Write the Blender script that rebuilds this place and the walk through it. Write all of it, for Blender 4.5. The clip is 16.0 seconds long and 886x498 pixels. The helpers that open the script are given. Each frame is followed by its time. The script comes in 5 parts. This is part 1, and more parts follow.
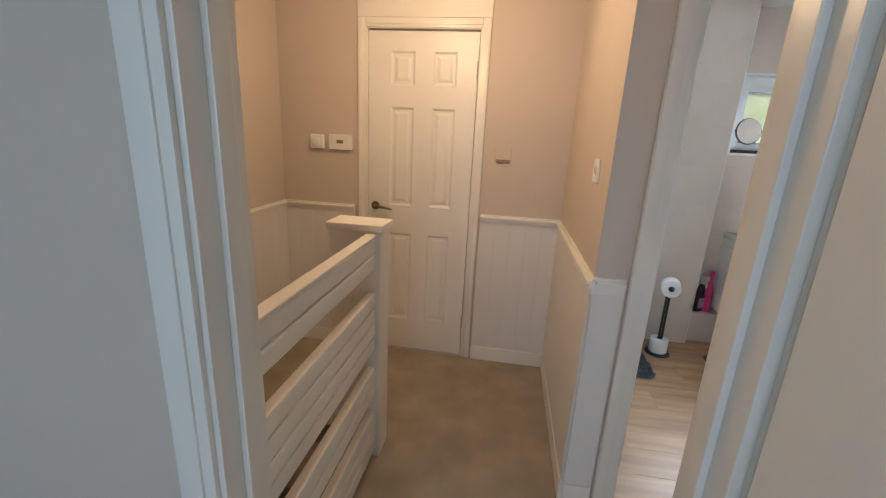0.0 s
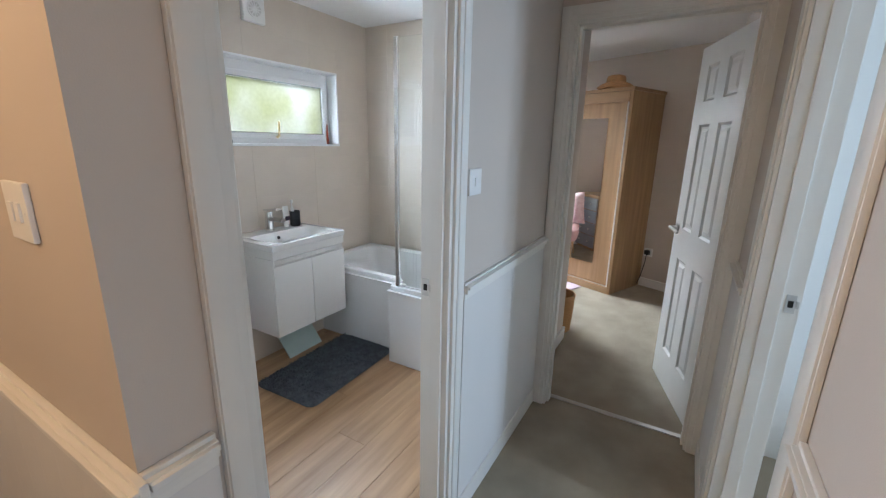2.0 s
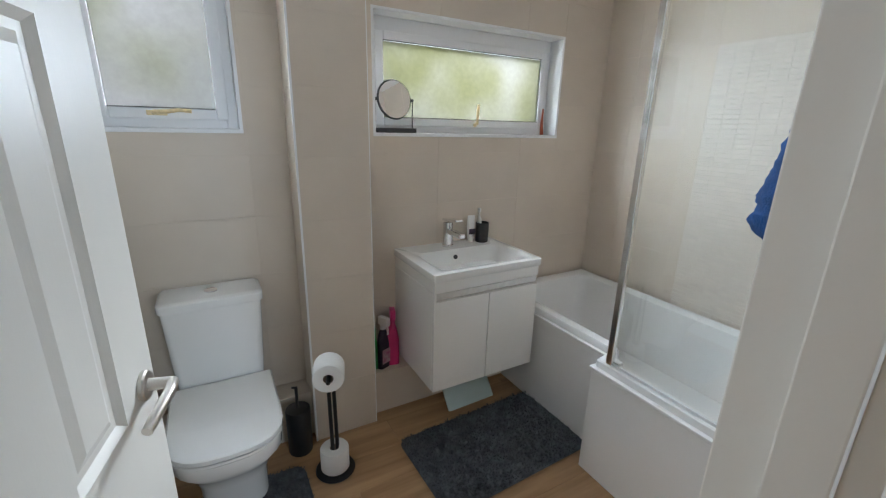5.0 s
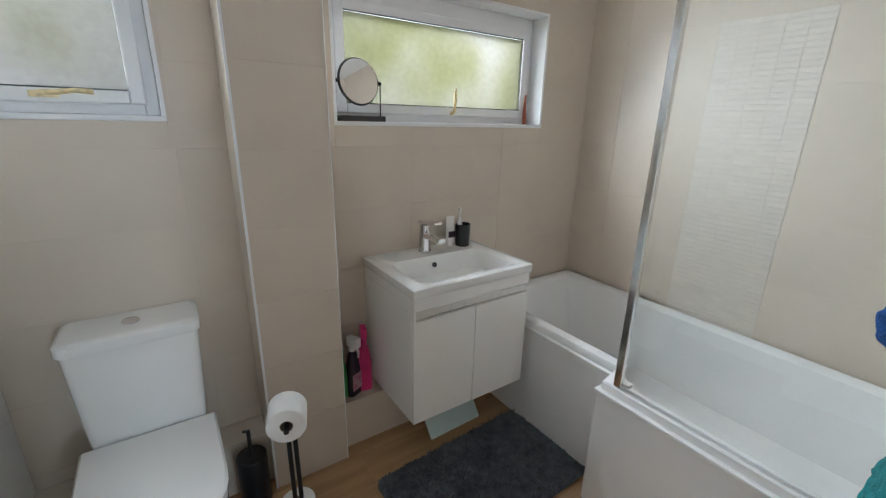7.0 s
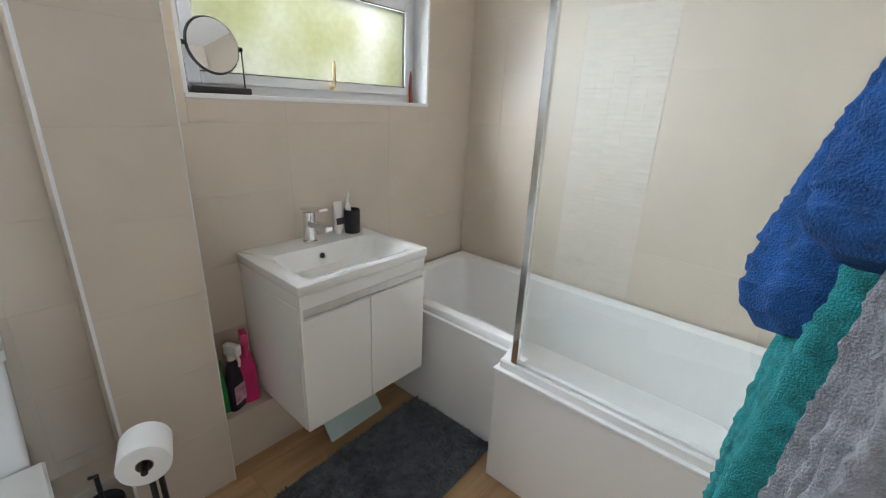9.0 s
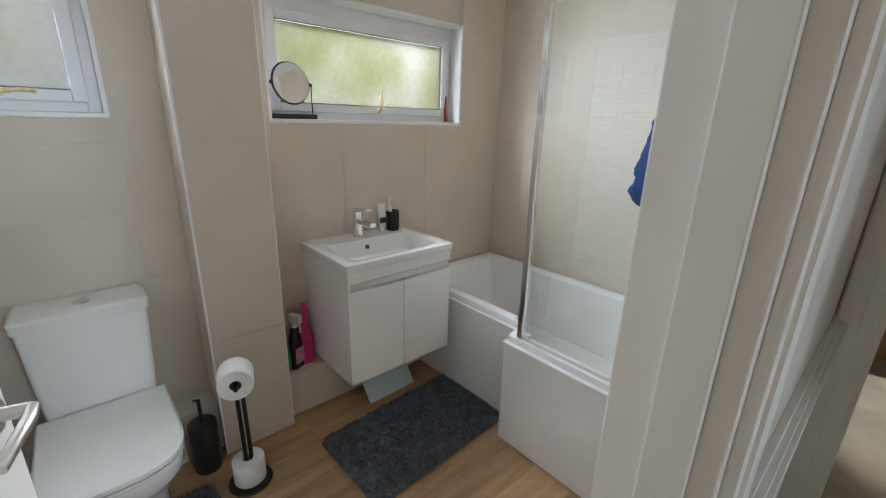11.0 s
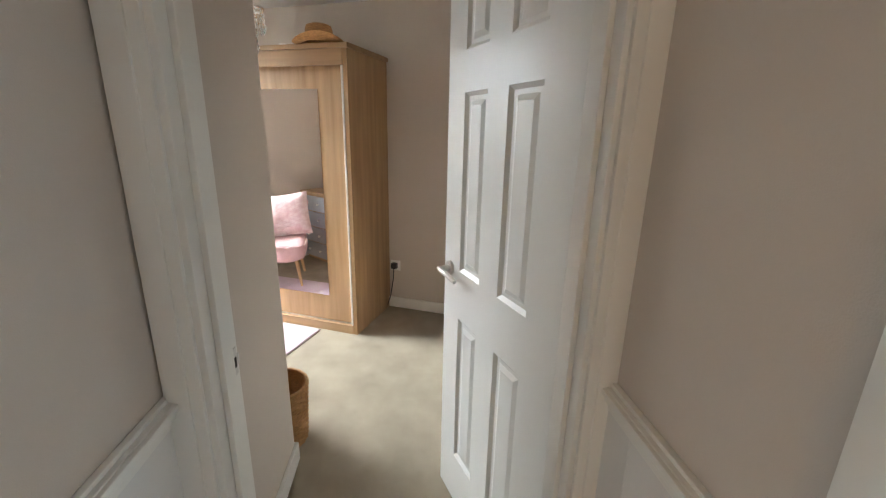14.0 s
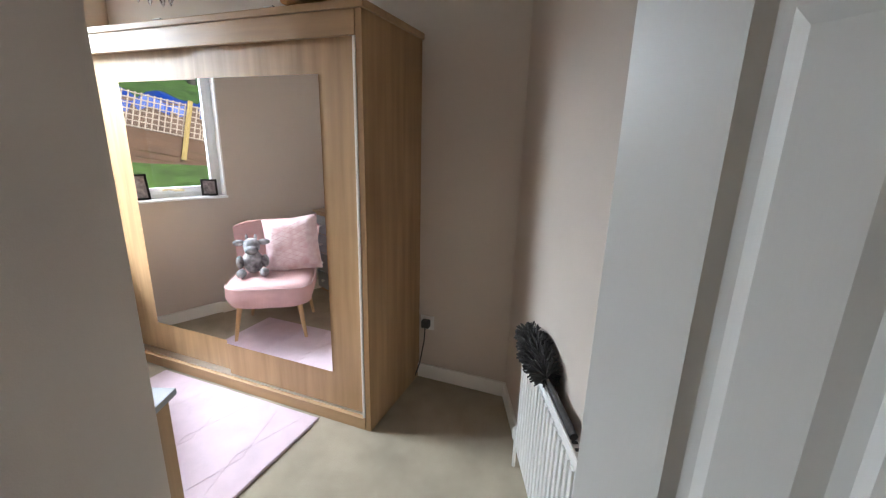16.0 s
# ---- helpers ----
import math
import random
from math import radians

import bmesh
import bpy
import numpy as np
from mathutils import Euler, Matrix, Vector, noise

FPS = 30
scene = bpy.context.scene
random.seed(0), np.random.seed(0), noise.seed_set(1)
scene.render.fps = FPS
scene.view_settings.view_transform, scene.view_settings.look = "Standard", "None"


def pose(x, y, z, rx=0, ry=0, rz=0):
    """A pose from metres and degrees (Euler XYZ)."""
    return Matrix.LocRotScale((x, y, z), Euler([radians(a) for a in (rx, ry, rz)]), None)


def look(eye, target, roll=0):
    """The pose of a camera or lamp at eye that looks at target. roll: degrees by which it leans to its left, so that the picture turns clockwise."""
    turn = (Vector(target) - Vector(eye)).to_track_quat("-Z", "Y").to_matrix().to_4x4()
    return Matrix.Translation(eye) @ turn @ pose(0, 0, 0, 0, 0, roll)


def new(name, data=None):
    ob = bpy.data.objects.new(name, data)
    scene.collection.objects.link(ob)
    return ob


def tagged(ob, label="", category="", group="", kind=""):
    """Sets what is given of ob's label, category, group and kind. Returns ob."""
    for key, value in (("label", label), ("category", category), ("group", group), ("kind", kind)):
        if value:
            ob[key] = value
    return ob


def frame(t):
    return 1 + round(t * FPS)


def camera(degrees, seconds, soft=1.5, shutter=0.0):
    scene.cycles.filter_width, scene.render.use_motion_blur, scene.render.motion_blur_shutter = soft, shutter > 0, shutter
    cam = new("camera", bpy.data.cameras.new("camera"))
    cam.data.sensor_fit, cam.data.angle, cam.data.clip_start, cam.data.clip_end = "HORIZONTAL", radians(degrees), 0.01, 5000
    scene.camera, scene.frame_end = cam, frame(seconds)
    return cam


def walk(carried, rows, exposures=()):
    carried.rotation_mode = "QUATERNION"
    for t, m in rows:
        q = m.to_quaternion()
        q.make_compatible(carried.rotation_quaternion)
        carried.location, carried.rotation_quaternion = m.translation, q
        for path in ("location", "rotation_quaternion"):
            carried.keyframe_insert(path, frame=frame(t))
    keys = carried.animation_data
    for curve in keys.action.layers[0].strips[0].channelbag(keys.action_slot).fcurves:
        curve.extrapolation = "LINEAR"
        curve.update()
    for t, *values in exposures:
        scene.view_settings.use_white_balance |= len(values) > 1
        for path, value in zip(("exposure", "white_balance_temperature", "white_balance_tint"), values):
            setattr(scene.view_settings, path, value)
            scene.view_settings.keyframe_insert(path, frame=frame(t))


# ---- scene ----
cam = camera(93.9, 16.0, 1.2)
PATH = [
    (0, (0.087, 0.048, 1.44), (-0.194, 1.955, 0.905), 2.9),
    (0.5, (0.075, 0.306, 1.429), (0.322, 2.225, 0.923), 2.6),
    (1, (0.087, 0.545, 1.442), (0.904, 2.303, 0.95), 1.8),
    (1.5, (0.107, 0.743, 1.457), (1.446, 2.146, 0.968), 1.3),
    (2, (0.214, 0.887, 1.443), (1.886, 1.865, 0.943), 1.1),
    (2.5, (0.338, 0.98, 1.452), (2.118, 1.734, 0.939), 1.4),
    (3, (0.499, 1.107, 1.451), (2.246, 1.936, 0.941), 1.9),
    (3.5, (0.623, 1.214, 1.455), (2.187, 2.351, 0.943), 2.4),
    (4, (0.755, 1.306, 1.456), (2.002, 2.782, 0.939), 2.5),
    (6.5, (1.003, 1.644, 1.418), (1.853, 3.361, 0.842), 1.0),
    (7, (1.02, 1.718, 1.421), (2.095, 3.298, 0.83), 1.3),
    (7.5, (1.04, 1.775, 1.441), (2.312, 3.183, 0.809), 1.8),
    (8, (1.061, 1.804, 1.438), (2.472, 3.061, 0.785), 2.2),
    (8.5, (1.075, 1.814, 1.424), (2.547, 2.988, 0.75), 2.7),
    (9, (1.096, 1.775, 1.404), (2.526, 3.012, 0.751), 2.5),
    (11.5, (0.887, 1.33, 1.427), (2.155, 2.758, 0.834), 1.5),
    (12, (0.869, 1.204, 1.422), (2.455, 2.268, 0.827), 0.9),
    (12.5, (0.946, 1.126, 1.42), (2.758, 1.727, 0.825), 0.7),
    (13, (1.126, 1.077, 1.419), (3.027, 1.28, 0.833), 0.7),
    (13.5, (1.345, 1.053, 1.423), (3.262, 0.995, 0.856), 0.9),
    (14, (1.625, 1.069, 1.444), (3.54, 0.887, 0.897), 1.2),
    (14.5, (1.903, 1.069, 1.436), (3.823, 0.884, 0.908), 1.3),
    (15, (2.172, 1.057, 1.439), (4.098, 0.897, 0.923), 1.5),
    (15.5, (2.416, 1.083, 1.439), (4.344, 0.973, 0.92), 1.6),
    (16, (2.621, 1.117, 1.441), (4.552, 1.075, 0.923), 1.5),
]
LIGHT = [(0, 0.0, 5900, 10), (0.5, 0.05, 5800, 10), (1, -0.05, 5700, 10), (2.5, 0.0, 5900, 10), (3.5, -0.05, 6100, 10), (4, -0.3, 6200, 10), (6.5, -0.5, 6400, 10), (9, -0.2, 6500, 10), (11.5, -0.45, 6500, 10), (12, -0.15, 6500, 10), (12.5, 0.05, 6500, 10), (13.5, 0.15, 6700, 10), (14, 0.45, 6400, 10), (14.5, 0.5, 6300, 10), (15, 0.35, 6200, 10), (16, -0.1, 6000, 10)]
walk(cam, [(t, look(eye, target, roll)) for t, eye, target, roll in PATH], LIGHT)

# ---- world, sun, lights ----
world = bpy.data.worlds.new("sky")
scene.world = world
world.use_nodes = True
wn = world.node_tree.nodes
sky = wn.new("ShaderNodeTexSky")
sky.sky_type = "NISHITA"
sky.sun_disc = False
sky.sun_elevation, sky.sun_rotation = radians(42), radians(200)
wn["Background"].inputs["Strength"].default_value = 0.15
world.node_tree.links.new(sky.outputs[0], wn["Background"].inputs["Color"])
sun = new("sun", bpy.data.lights.new("sun", "SUN"))
sun.data.energy, sun.data.angle, sun.data.color = 4.5, radians(12), (1, 0.96, 0.9)
sun.matrix_world = look((2, -8, 10), (4, 8, 0))


def area_lamp(name, x, y, z, rx, rz, w, h, watts, color):
    lamp = new(name, bpy.data.lights.new(name, "AREA"))
    lamp.data.shape, lamp.data.size, lamp.data.size_y = "RECTANGLE", w, h
    lamp.data.energy, lamp.data.color = watts, color
    lamp.matrix_world = pose(x, y, z, rx, 0, rz)
    return lamp


DAY = (0.86, 0.94, 1.0)
BATH_DAY = (0.76, 0.87, 1.0)
# area lamps in the window openings stand in for daylight; the bedroom's hangs outside
area_lamp("window_daylight_basin", 2.16, 3.585, 1.70, -66, 0, 1.0, 0.46, 70, BATH_DAY)
area_lamp("window_daylight_toilet", 0.80, 3.56, 1.76, -66, 0, 0.4, 0.6, 36, BATH_DAY)
# Added lamp, unseen high over the garden, to light the bedroom for the sky.
area_lamp("added_sky_lamp_bedroom", 5.4, 5.0, 2.87, -84, 0, 5.0, 1.0, 1350, DAY)
area_lamp("window_daylight_front", 1.72, -2.35, 1.38, 64, 0, 0.66, 0.85, 70, (0.62, 0.80, 1.0))
area_lamp("window_daylight_start", -0.4, -2.35, 1.5, 76, 0, 1.2, 1.1, 20, (0.62, 0.80, 1.0))
bulb = new("landing_lamp_bulb", bpy.data.lights.new("landing_lamp_bulb", "POINT"))
bulb.data.energy, bulb.data.color, bulb.data.shadow_soft_size = 18, (1.0, 0.66, 0.36), 0.09
bulb.location = (-0.3, 1.76, 2.02)


# ---- materials ----
def mat(name, base, rough=0.5, vary=0.06, scale=6.0, bump=0.0, bump_scale=200.0, metal=0.0, stretch=(1, 1, 1),
        base2=None, coat=0.0, spot=0.0, random_shift=0.0):
    m = bpy.data.materials.new(name)
    m.use_nodes = True
    nt = m.node_tree
    n, l = nt.nodes, nt.links
    b = n["Principled BSDF"]
    b.inputs["Roughness"].default_value = rough
    b.inputs["Metallic"].default_value = metal
    b.inputs["Coat Weight"].default_value = coat
    tc = n.new("ShaderNodeTexCoord")
    mp = n.new("ShaderNodeMapping")
    mp.inputs["Scale"].default_value = stretch
    l.new(tc.outputs["Object"], mp.inputs["Vector"])
    if random_shift:
        info = n.new("ShaderNodeObjectInfo")
        mul = n.new("ShaderNodeMath")
        mul.operation = "MULTIPLY"
        mul.inputs[1].default_value = random_shift
        l.new(info.outputs["Random"], mul.inputs[0])
        l.new(mul.outputs[0], mp.inputs["Location"])
    big = n.new("ShaderNodeTexNoise")
    big.inputs["Scale"].default_value = scale
    big.inputs["Detail"].default_value = 5
    small = n.new("ShaderNodeTexNoise")
    small.inputs["Scale"].default_value = bump_scale
    small.inputs["Detail"].default_value = 3
    l.new(mp.outputs[0], big.inputs["Vector"])
    l.new(mp.outputs[0], small.inputs["Vector"])
    mix = n.new("ShaderNodeMix")
    mix.data_type = "RGBA"
    lo = base2 or [c * (1 - vary) for c in base]
    hi = base if base2 else [min(1, c * (1 + vary)) for c in base]
    mix.inputs["A"].default_value = (*lo, 1)
    mix.inputs["B"].default_value = (*hi, 1)
    ramp = n.new("ShaderNodeMapRange")
    ramp.inputs["From Min"].default_value = 0.3
    ramp.inputs["From Max"].default_value = 0.7
    l.new(big.outputs["Fac"], ramp.inputs["Value"])
    l.new(ramp.outputs[0], mix.inputs["Factor"])
    out = mix.outputs["Result"]
    if spot:
        mix2 = n.new("ShaderNodeMix")
        mix2.data_type, mix2.blend_type = "RGBA", "MULTIPLY"
        mix2.inputs["Factor"].default_value = spot
        l.new(out, mix2.inputs["A"])
        l.new(small.outputs["Color"], mix2.inputs["B"])
        l.new(small.outputs["Fac"], mix2.inputs["B"])
        out = mix2.outputs["Result"]
    l.new(out, b.inputs["Base Color"])
    if bump:
        bp = n.new("ShaderNodeBump")
        bp.inputs["Strength"].default_value = bump
        bp.inputs["Distance"].default_value = 0.004
        l.new(small.outputs["Fac"], bp.inputs["Height"])
        l.new(bp.outputs[0], b.inputs["Normal"])
    return m


def glass_mat(name, tint=(1, 1, 1), rough=0.0):
    m = bpy.data.materials.new(name)
    m.use_nodes = True
    b = m.node_tree.nodes["Principled BSDF"]
    b.inputs["Base Color"].default_value = (*tint, 1)
    b.inputs["Transmission Weight"].default_value = 1
    b.inputs["Roughness"].default_value = rough
    b.inputs["IOR"].default_value = 1.45
    return m


def frosted_mat():
    """Obscured glass: it scatters what comes from behind; the garden's blurred green light is painted in as a cloudy
    tint.
    """
    m = bpy.data.materials.new("frosted_glass")
    m.use_nodes = True
    n, l = m.node_tree.nodes, m.node_tree.links
    n.remove(n["Principled BSDF"])
    tr = n.new("ShaderNodeBsdfTranslucent")
    gl = n.new("ShaderNodeBsdfGlossy")
    gl.inputs["Roughness"].default_value = 0.25
    add = n.new("ShaderNodeMixShader")
    add.inputs[0].default_value = 0.06
    tc = n.new("ShaderNodeTexCoord")
    big, fine = n.new("ShaderNodeTexNoise"), n.new("ShaderNodeTexNoise")
    big.inputs["Scale"].default_value, fine.inputs["Scale"].default_value = 2.2, 38
    fine.inputs["Detail"].default_value = 6
    ramp = n.new("ShaderNodeValToRGB")
    e = ramp.color_ramp.elements
    e[0].position, e[0].color = 0.32, (0.105, 0.103, 0.062, 1)
    e[1].position, e[1].color = 0.68, (0.165, 0.158, 0.150, 1)
    mix = n.new("ShaderNodeMix")
    mix.data_type, mix.blend_type = "RGBA", "OVERLAY"
    mix.inputs["Factor"].default_value = 0.14
    l.new(tc.outputs["Object"], big.inputs["Vector"])
    l.new(tc.outputs["Object"], fine.inputs["Vector"])
    l.new(big.outputs["Fac"], ramp.inputs["Fac"])
    l.new(ramp.outputs["Color"], mix.inputs["A"])
    l.new(fine.outputs["Fac"], mix.inputs["B"])
    l.new(mix.outputs["Result"], tr.inputs["Color"])
    bp = n.new("ShaderNodeBump")
    bp.inputs["Strength"].default_value = 0.3
    bp.inputs["Distance"].default_value = 0.003
    l.new(fine.outputs["Fac"], bp.inputs["Height"])
    l.new(bp.outputs[0], gl.inputs["Normal"])
    l.new(tr.outputs[0], add.inputs[1])
    l.new(gl.outputs[0], add.inputs[2])
    l.new(add.outputs[0], n["Material Output"].inputs["Surface"])
    return m


WALL = mat("mushroom_wall_paint", (0.585, 0.505, 0.43), 0.75, 0.03, 1.5, 0.12, 420)
WHITE_WALL = mat("white_wall_paint", (0.76, 0.75, 0.72), 0.7, 0.03, 1.5, 0.1, 420)
CEIL = mat("ceiling_paint", (0.80, 0.79, 0.77), 0.85, 0.02, 2, 0.1, 300)
GLOSS = mat("white_gloss_paint", (0.77, 0.74, 0.68), 0.32, 0.04, 3, 0.05, 90)
DOORW = mat("white_door_paint", (0.78, 0.76, 0.71), 0.38, 0.03, 4, 0.035, 260, stretch=(1, 1, 0.12))
BEAD = mat("panel_paint", (0.72, 0.69, 0.65), 0.5, 0.04, 2, 0.06, 160, stretch=(1, 1, 0.2))
CARPET = mat("beige_carpet", (0.43, 0.36, 0.262), 0.95, 0.15, 5, 0.9, 420, spot=0.35)
TILE = mat("cream_tile", (0.638, 0.55, 0.452), 0.4, 0.04, 3, 0.03, 60, random_shift=9)
MOSAIC = mat("cream_mosaic", (0.67, 0.595, 0.52), 0.33, 0.05, 8, 0.04, 90, random_shift=9)
GROUT = mat("pale_grout", (0.66, 0.60, 0.52), 0.8, 0.05, 8, 0.1, 200)
PLANK = mat("oak_plank", (0.50, 0.31, 0.16), 0.42, 0.2, 3.2, 0.08, 60, stretch=(0.5, 6, 6), base2=(0.29, 0.16, 0.072), random_shift=11)
OAK = mat("oak_veneer", (0.46, 0.29, 0.145), 0.45, 0.2, 3.0, 0.05, 70, stretch=(7, 7, 0.45), base2=(0.31, 0.18, 0.083))
OAKH = mat("oak_veneer_across", (0.45, 0.285, 0.145), 0.45, 0.2, 3.0, 0.05, 70, stretch=(7, 0.45, 7), base2=(0.34, 0.21, 0.11))
CERAMIC = mat("white_ceramic", (0.84, 0.83, 0.80), 0.1, 0.01, 3, coat=0.4)
ACRYLIC = mat("white_acrylic", (0.84, 0.83, 0.81), 0.14, 0.012, 3, coat=0.3)
WHITE_GLOSSY = mat("white_gloss_board", (0.83, 0.81, 0.77), 0.15, 0.012, 3, coat=0.3)
UPVC = mat("white_upvc", (0.82, 0.82, 0.82), 0.28, 0.02, 4)
CHROME = mat("chrome", (0.80, 0.80, 0.80), 0.12, 0.03, 20, metal=1.0)
STEEL = mat("brushed_steel", (0.62, 0.59, 0.55), 0.3, 0.06, 40, metal=1.0)
BRONZE = mat("dark_bronze", (0.26, 0.20, 0.15), 0.32, 0.1, 40, metal=1.0)
BRASS = mat("worn_brass", (0.80, 0.66, 0.40), 0.28, 0.15, 60, metal=1.0)
BLACK = mat("black_plastic", (0.015, 0.015, 0.016), 0.35, 0.2, 20)
PLATE = mat("white_plastic", (0.8, 0.78, 0.74), 0.3, 0.01, 5)
# Near-black colour in place of the shade inside holes and grille openings.
SHADOWGAP = mat("gap_shade", (0.02, 0.018, 0.015), 0.9, 0.1, 5)
PAPER = mat("toilet_paper", (0.85, 0.84, 0.81), 0.95, 0.02, 20, 0.4, 300)
CARD = mat("card_and_plate_shade", (0.28, 0.22, 0.17), 0.9, 0.1, 30)
MATGREY = mat("grey_bath_mat_pile", (0.125, 0.135, 0.15), 0.95, 0.35, 26, 0.9, 260, spot=0.4)
PINKP = mat("pink_plastic", (0.62, 0.03, 0.17), 0.3, 0.1, 12)
PURPLEP = mat("dark_purple_plastic", (0.022, 0.01, 0.03), 0.3, 0.2, 12)
GREENP = mat("green_plastic", (0.03, 0.28, 0.06), 0.35, 0.1, 12)
BLUE_T = mat("blue_towelling", (0.006, 0.068, 0.235), 0.98, 0.3, 40, 1.0, 330, spot=0.35)
TEAL_T = mat("teal_towelling", (0.010, 0.20, 0.20), 0.98, 0.3, 40, 1.0, 330, spot=0.35)
GREY_T = mat("grey_towelling", (0.24, 0.24, 0.255), 0.98, 0.2, 40, 0.9, 330, spot=0.3)
MIRROR = mat("mirror_silver", (0.92, 0.92, 0.91), 0.004, 0.0, 2, metal=1.0)
CLEAR = glass_mat("clear_glass", (0.97, 1.0, 0.985))
SCALE_G = mat("pale_green_glass", (0.52, 0.64, 0.60), 0.08, 0.03, 6, coat=0.5)
FROST = frosted_mat()
PINKV = mat("dusty_pink_velvet", (0.62, 0.385, 0.375), 0.85, 0.08, 9, 0.4, 300)
PINKC = mat("pale_pink_crushed_velvet", (0.76, 0.60, 0.60), 0.6, 0.2, 14, 0.5, 60, base2=(0.55, 0.33, 0.33))
PINKR = mat("pale_pink_rug_pile", (0.68, 0.53, 0.58), 0.95, 0.08, 7, 0.7, 300, spot=0.2)
PLUSH = mat("grey_plush", (0.60, 0.58, 0.60), 0.95, 0.5, 17, 0.6, 200, base2=(0.07, 0.065, 0.07))
STRAW = mat("woven_straw", (0.42, 0.22, 0.08), 0.8, 0.25, 60, 0.8, 150, stretch=(1, 1, 3))
RADW = mat("radiator_enamel", (0.80, 0.78, 0.74), 0.3, 0.02, 5)
DUSTER = mat("grey_microfibre", (0.055, 0.052, 0.05), 0.95, 0.3, 60, 0.6, 300)
GREYD = mat("grey_drawer_paint", (0.36, 0.37, 0.39), 0.5, 0.08, 8, 0.05, 90)
BEECH = mat("beech_leg", (0.52, 0.33, 0.17), 0.4, 0.15, 8, stretch=(5, 5, 0.5))
GRASS = mat("lawn_grass", (0.11, 0.20, 0.04), 0.95, 0.4, 3, 0.9, 60, spot=0.4)
BANKW = mat("brown_bank_board", (0.17, 0.09, 0.055), 0.85, 0.3, 4, 0.3, 60, stretch=(0.4, 4, 4))
POSTW = mat("new_pine", (0.55, 0.37, 0.13), 0.7, 0.15, 6, stretch=(5, 5, 0.5))
TRELLIS = mat("pale_trellis_lath", (0.62, 0.48, 0.38), 0.75, 0.15, 8)
TARP = mat("blue_tarpaulin", (0.015, 0.07, 0.42), 0.4, 0.2, 3, 0.4, 12)
EARTH = mat("reddish_earth", (0.23, 0.14, 0.10), 0.95, 0.25, 4, 0.6, 30, spot=0.3)
BARK = mat("grey_bark", (0.10, 0.085, 0.07), 0.9, 0.3, 9, 0.8, 40)
BEDGREY = mat("grey_bed_cover", (0.12, 0.13, 0.14), 0.9, 0.15, 6, 0.4, 200)
RUST = mat("red_cord", (0.36, 0.07, 0.03), 0.7, 0.2, 30)
CRYSTAL = glass_mat("crystal", (1, 1, 1), 0.02)
PHOTO = mat("photo_print", (0.28, 0.24, 0.25), 0.25, 0.5, 30)
LABELP = mat("magenta_label", (0.45, 0.04, 0.2), 0.4, 0.3, 40, base2=(0.6, 0.55, 0.55))
LCD = mat("amber_display", (0.25, 0.16, 0.05), 0.3, 0.1, 40)


# ---- mesh helpers ----
def box(bm, a, b, bev=0.0, m=None):
    x0, y0, z0 = a
    x1, y1, z1 = b
    g = bmesh.ops.create_cube(bm, size=1.0)
    vs = g["verts"]
    for v in vs:
        v.co = Vector(((x0 + x1) / 2 + v.co.x * (x1 - x0), (y0 + y1) / 2 + v.co.y * (y1 - y0), (z0 + z1) / 2 + v.co.z * (z1 - z0)))
    if bev:
        es = list({e for v in vs for e in v.link_edges})
        r = bmesh.ops.bevel(bm, geom=es, offset=bev, segments=2, affect="EDGES", profile=0.6)
        vs = list({v for f in r["faces"] for v in f.verts} | {v for v in vs if v.is_valid})
    if m is not None:
        for v in vs:
            v.co = m @ v.co
    return vs


def lathe(bm, prof, c=(0, 0, 0), seg=24, m=None, caps=True):
    rings = []
    for r, z in prof:
        ring = []
        for i in range(seg):
            a = 2 * math.pi * i / seg
            p = Vector((c[0] + r * math.cos(a), c[1] + r * math.sin(a), c[2] + z))
            ring.append(bm.verts.new(m @ p if m else p))
        rings.append(ring)
    for p, q in zip(rings, rings[1:]):
        for i in range(seg):
            bm.faces.new((p[i], p[(i + 1) % seg], q[(i + 1) % seg], q[i]))
    if caps:
        bm.faces.new(list(reversed(rings[0])))
        bm.faces.new(rings[-1])
    return rings


def tube(bm, pts, r, seg=10):
    """A round bar along a line of points; r may be one radius or one for each point."""
    rings = []
    pts = [Vector(p) for p in pts]
    rr = r if isinstance(r, (list, tuple)) else [r] * len(pts)
    up = Vector((0, 0, 1))
    for i, p in enumerate(pts):
        d = (pts[min(i + 1, len(pts) - 1)] - pts[max(i - 1, 0)]).normalized()
        ref = up if abs(d.dot(up)) < 0.95 else Vector((1, 0, 0))
        s = d.cross(ref).normalized()
        t = s.cross(d)
        rings.append([bm.verts.new(p + rr[i] * (math.cos(2 * math.pi * k / seg) * s + math.sin(2 * math.pi * k / seg) * t)) for k in range(seg)])
    for p, q in zip(rings, rings[1:]):
        for i in range(seg):
            bm.faces.new((p[i], p[(i + 1) % seg], q[(i + 1) % seg], q[i]))
    bm.faces.new(list(reversed(rings[0])))
    bm.faces.new(rings[-1])


def loft(bm, loops, cap0=True, cap1=True):
    rings = [[bm.verts.new(p) for p in lp] for lp in loops]
    n = len(rings[0])
    for p, q in zip(rings, rings[1:]):
        for i in range(n):
            bm.faces.new((p[i], p[(i + 1) % n], q[(i + 1) % n], q[i]))
    if cap0:
        bm.faces.new(list(reversed(rings[0])))
    if cap1:
        bm.faces.new(rings[-1])


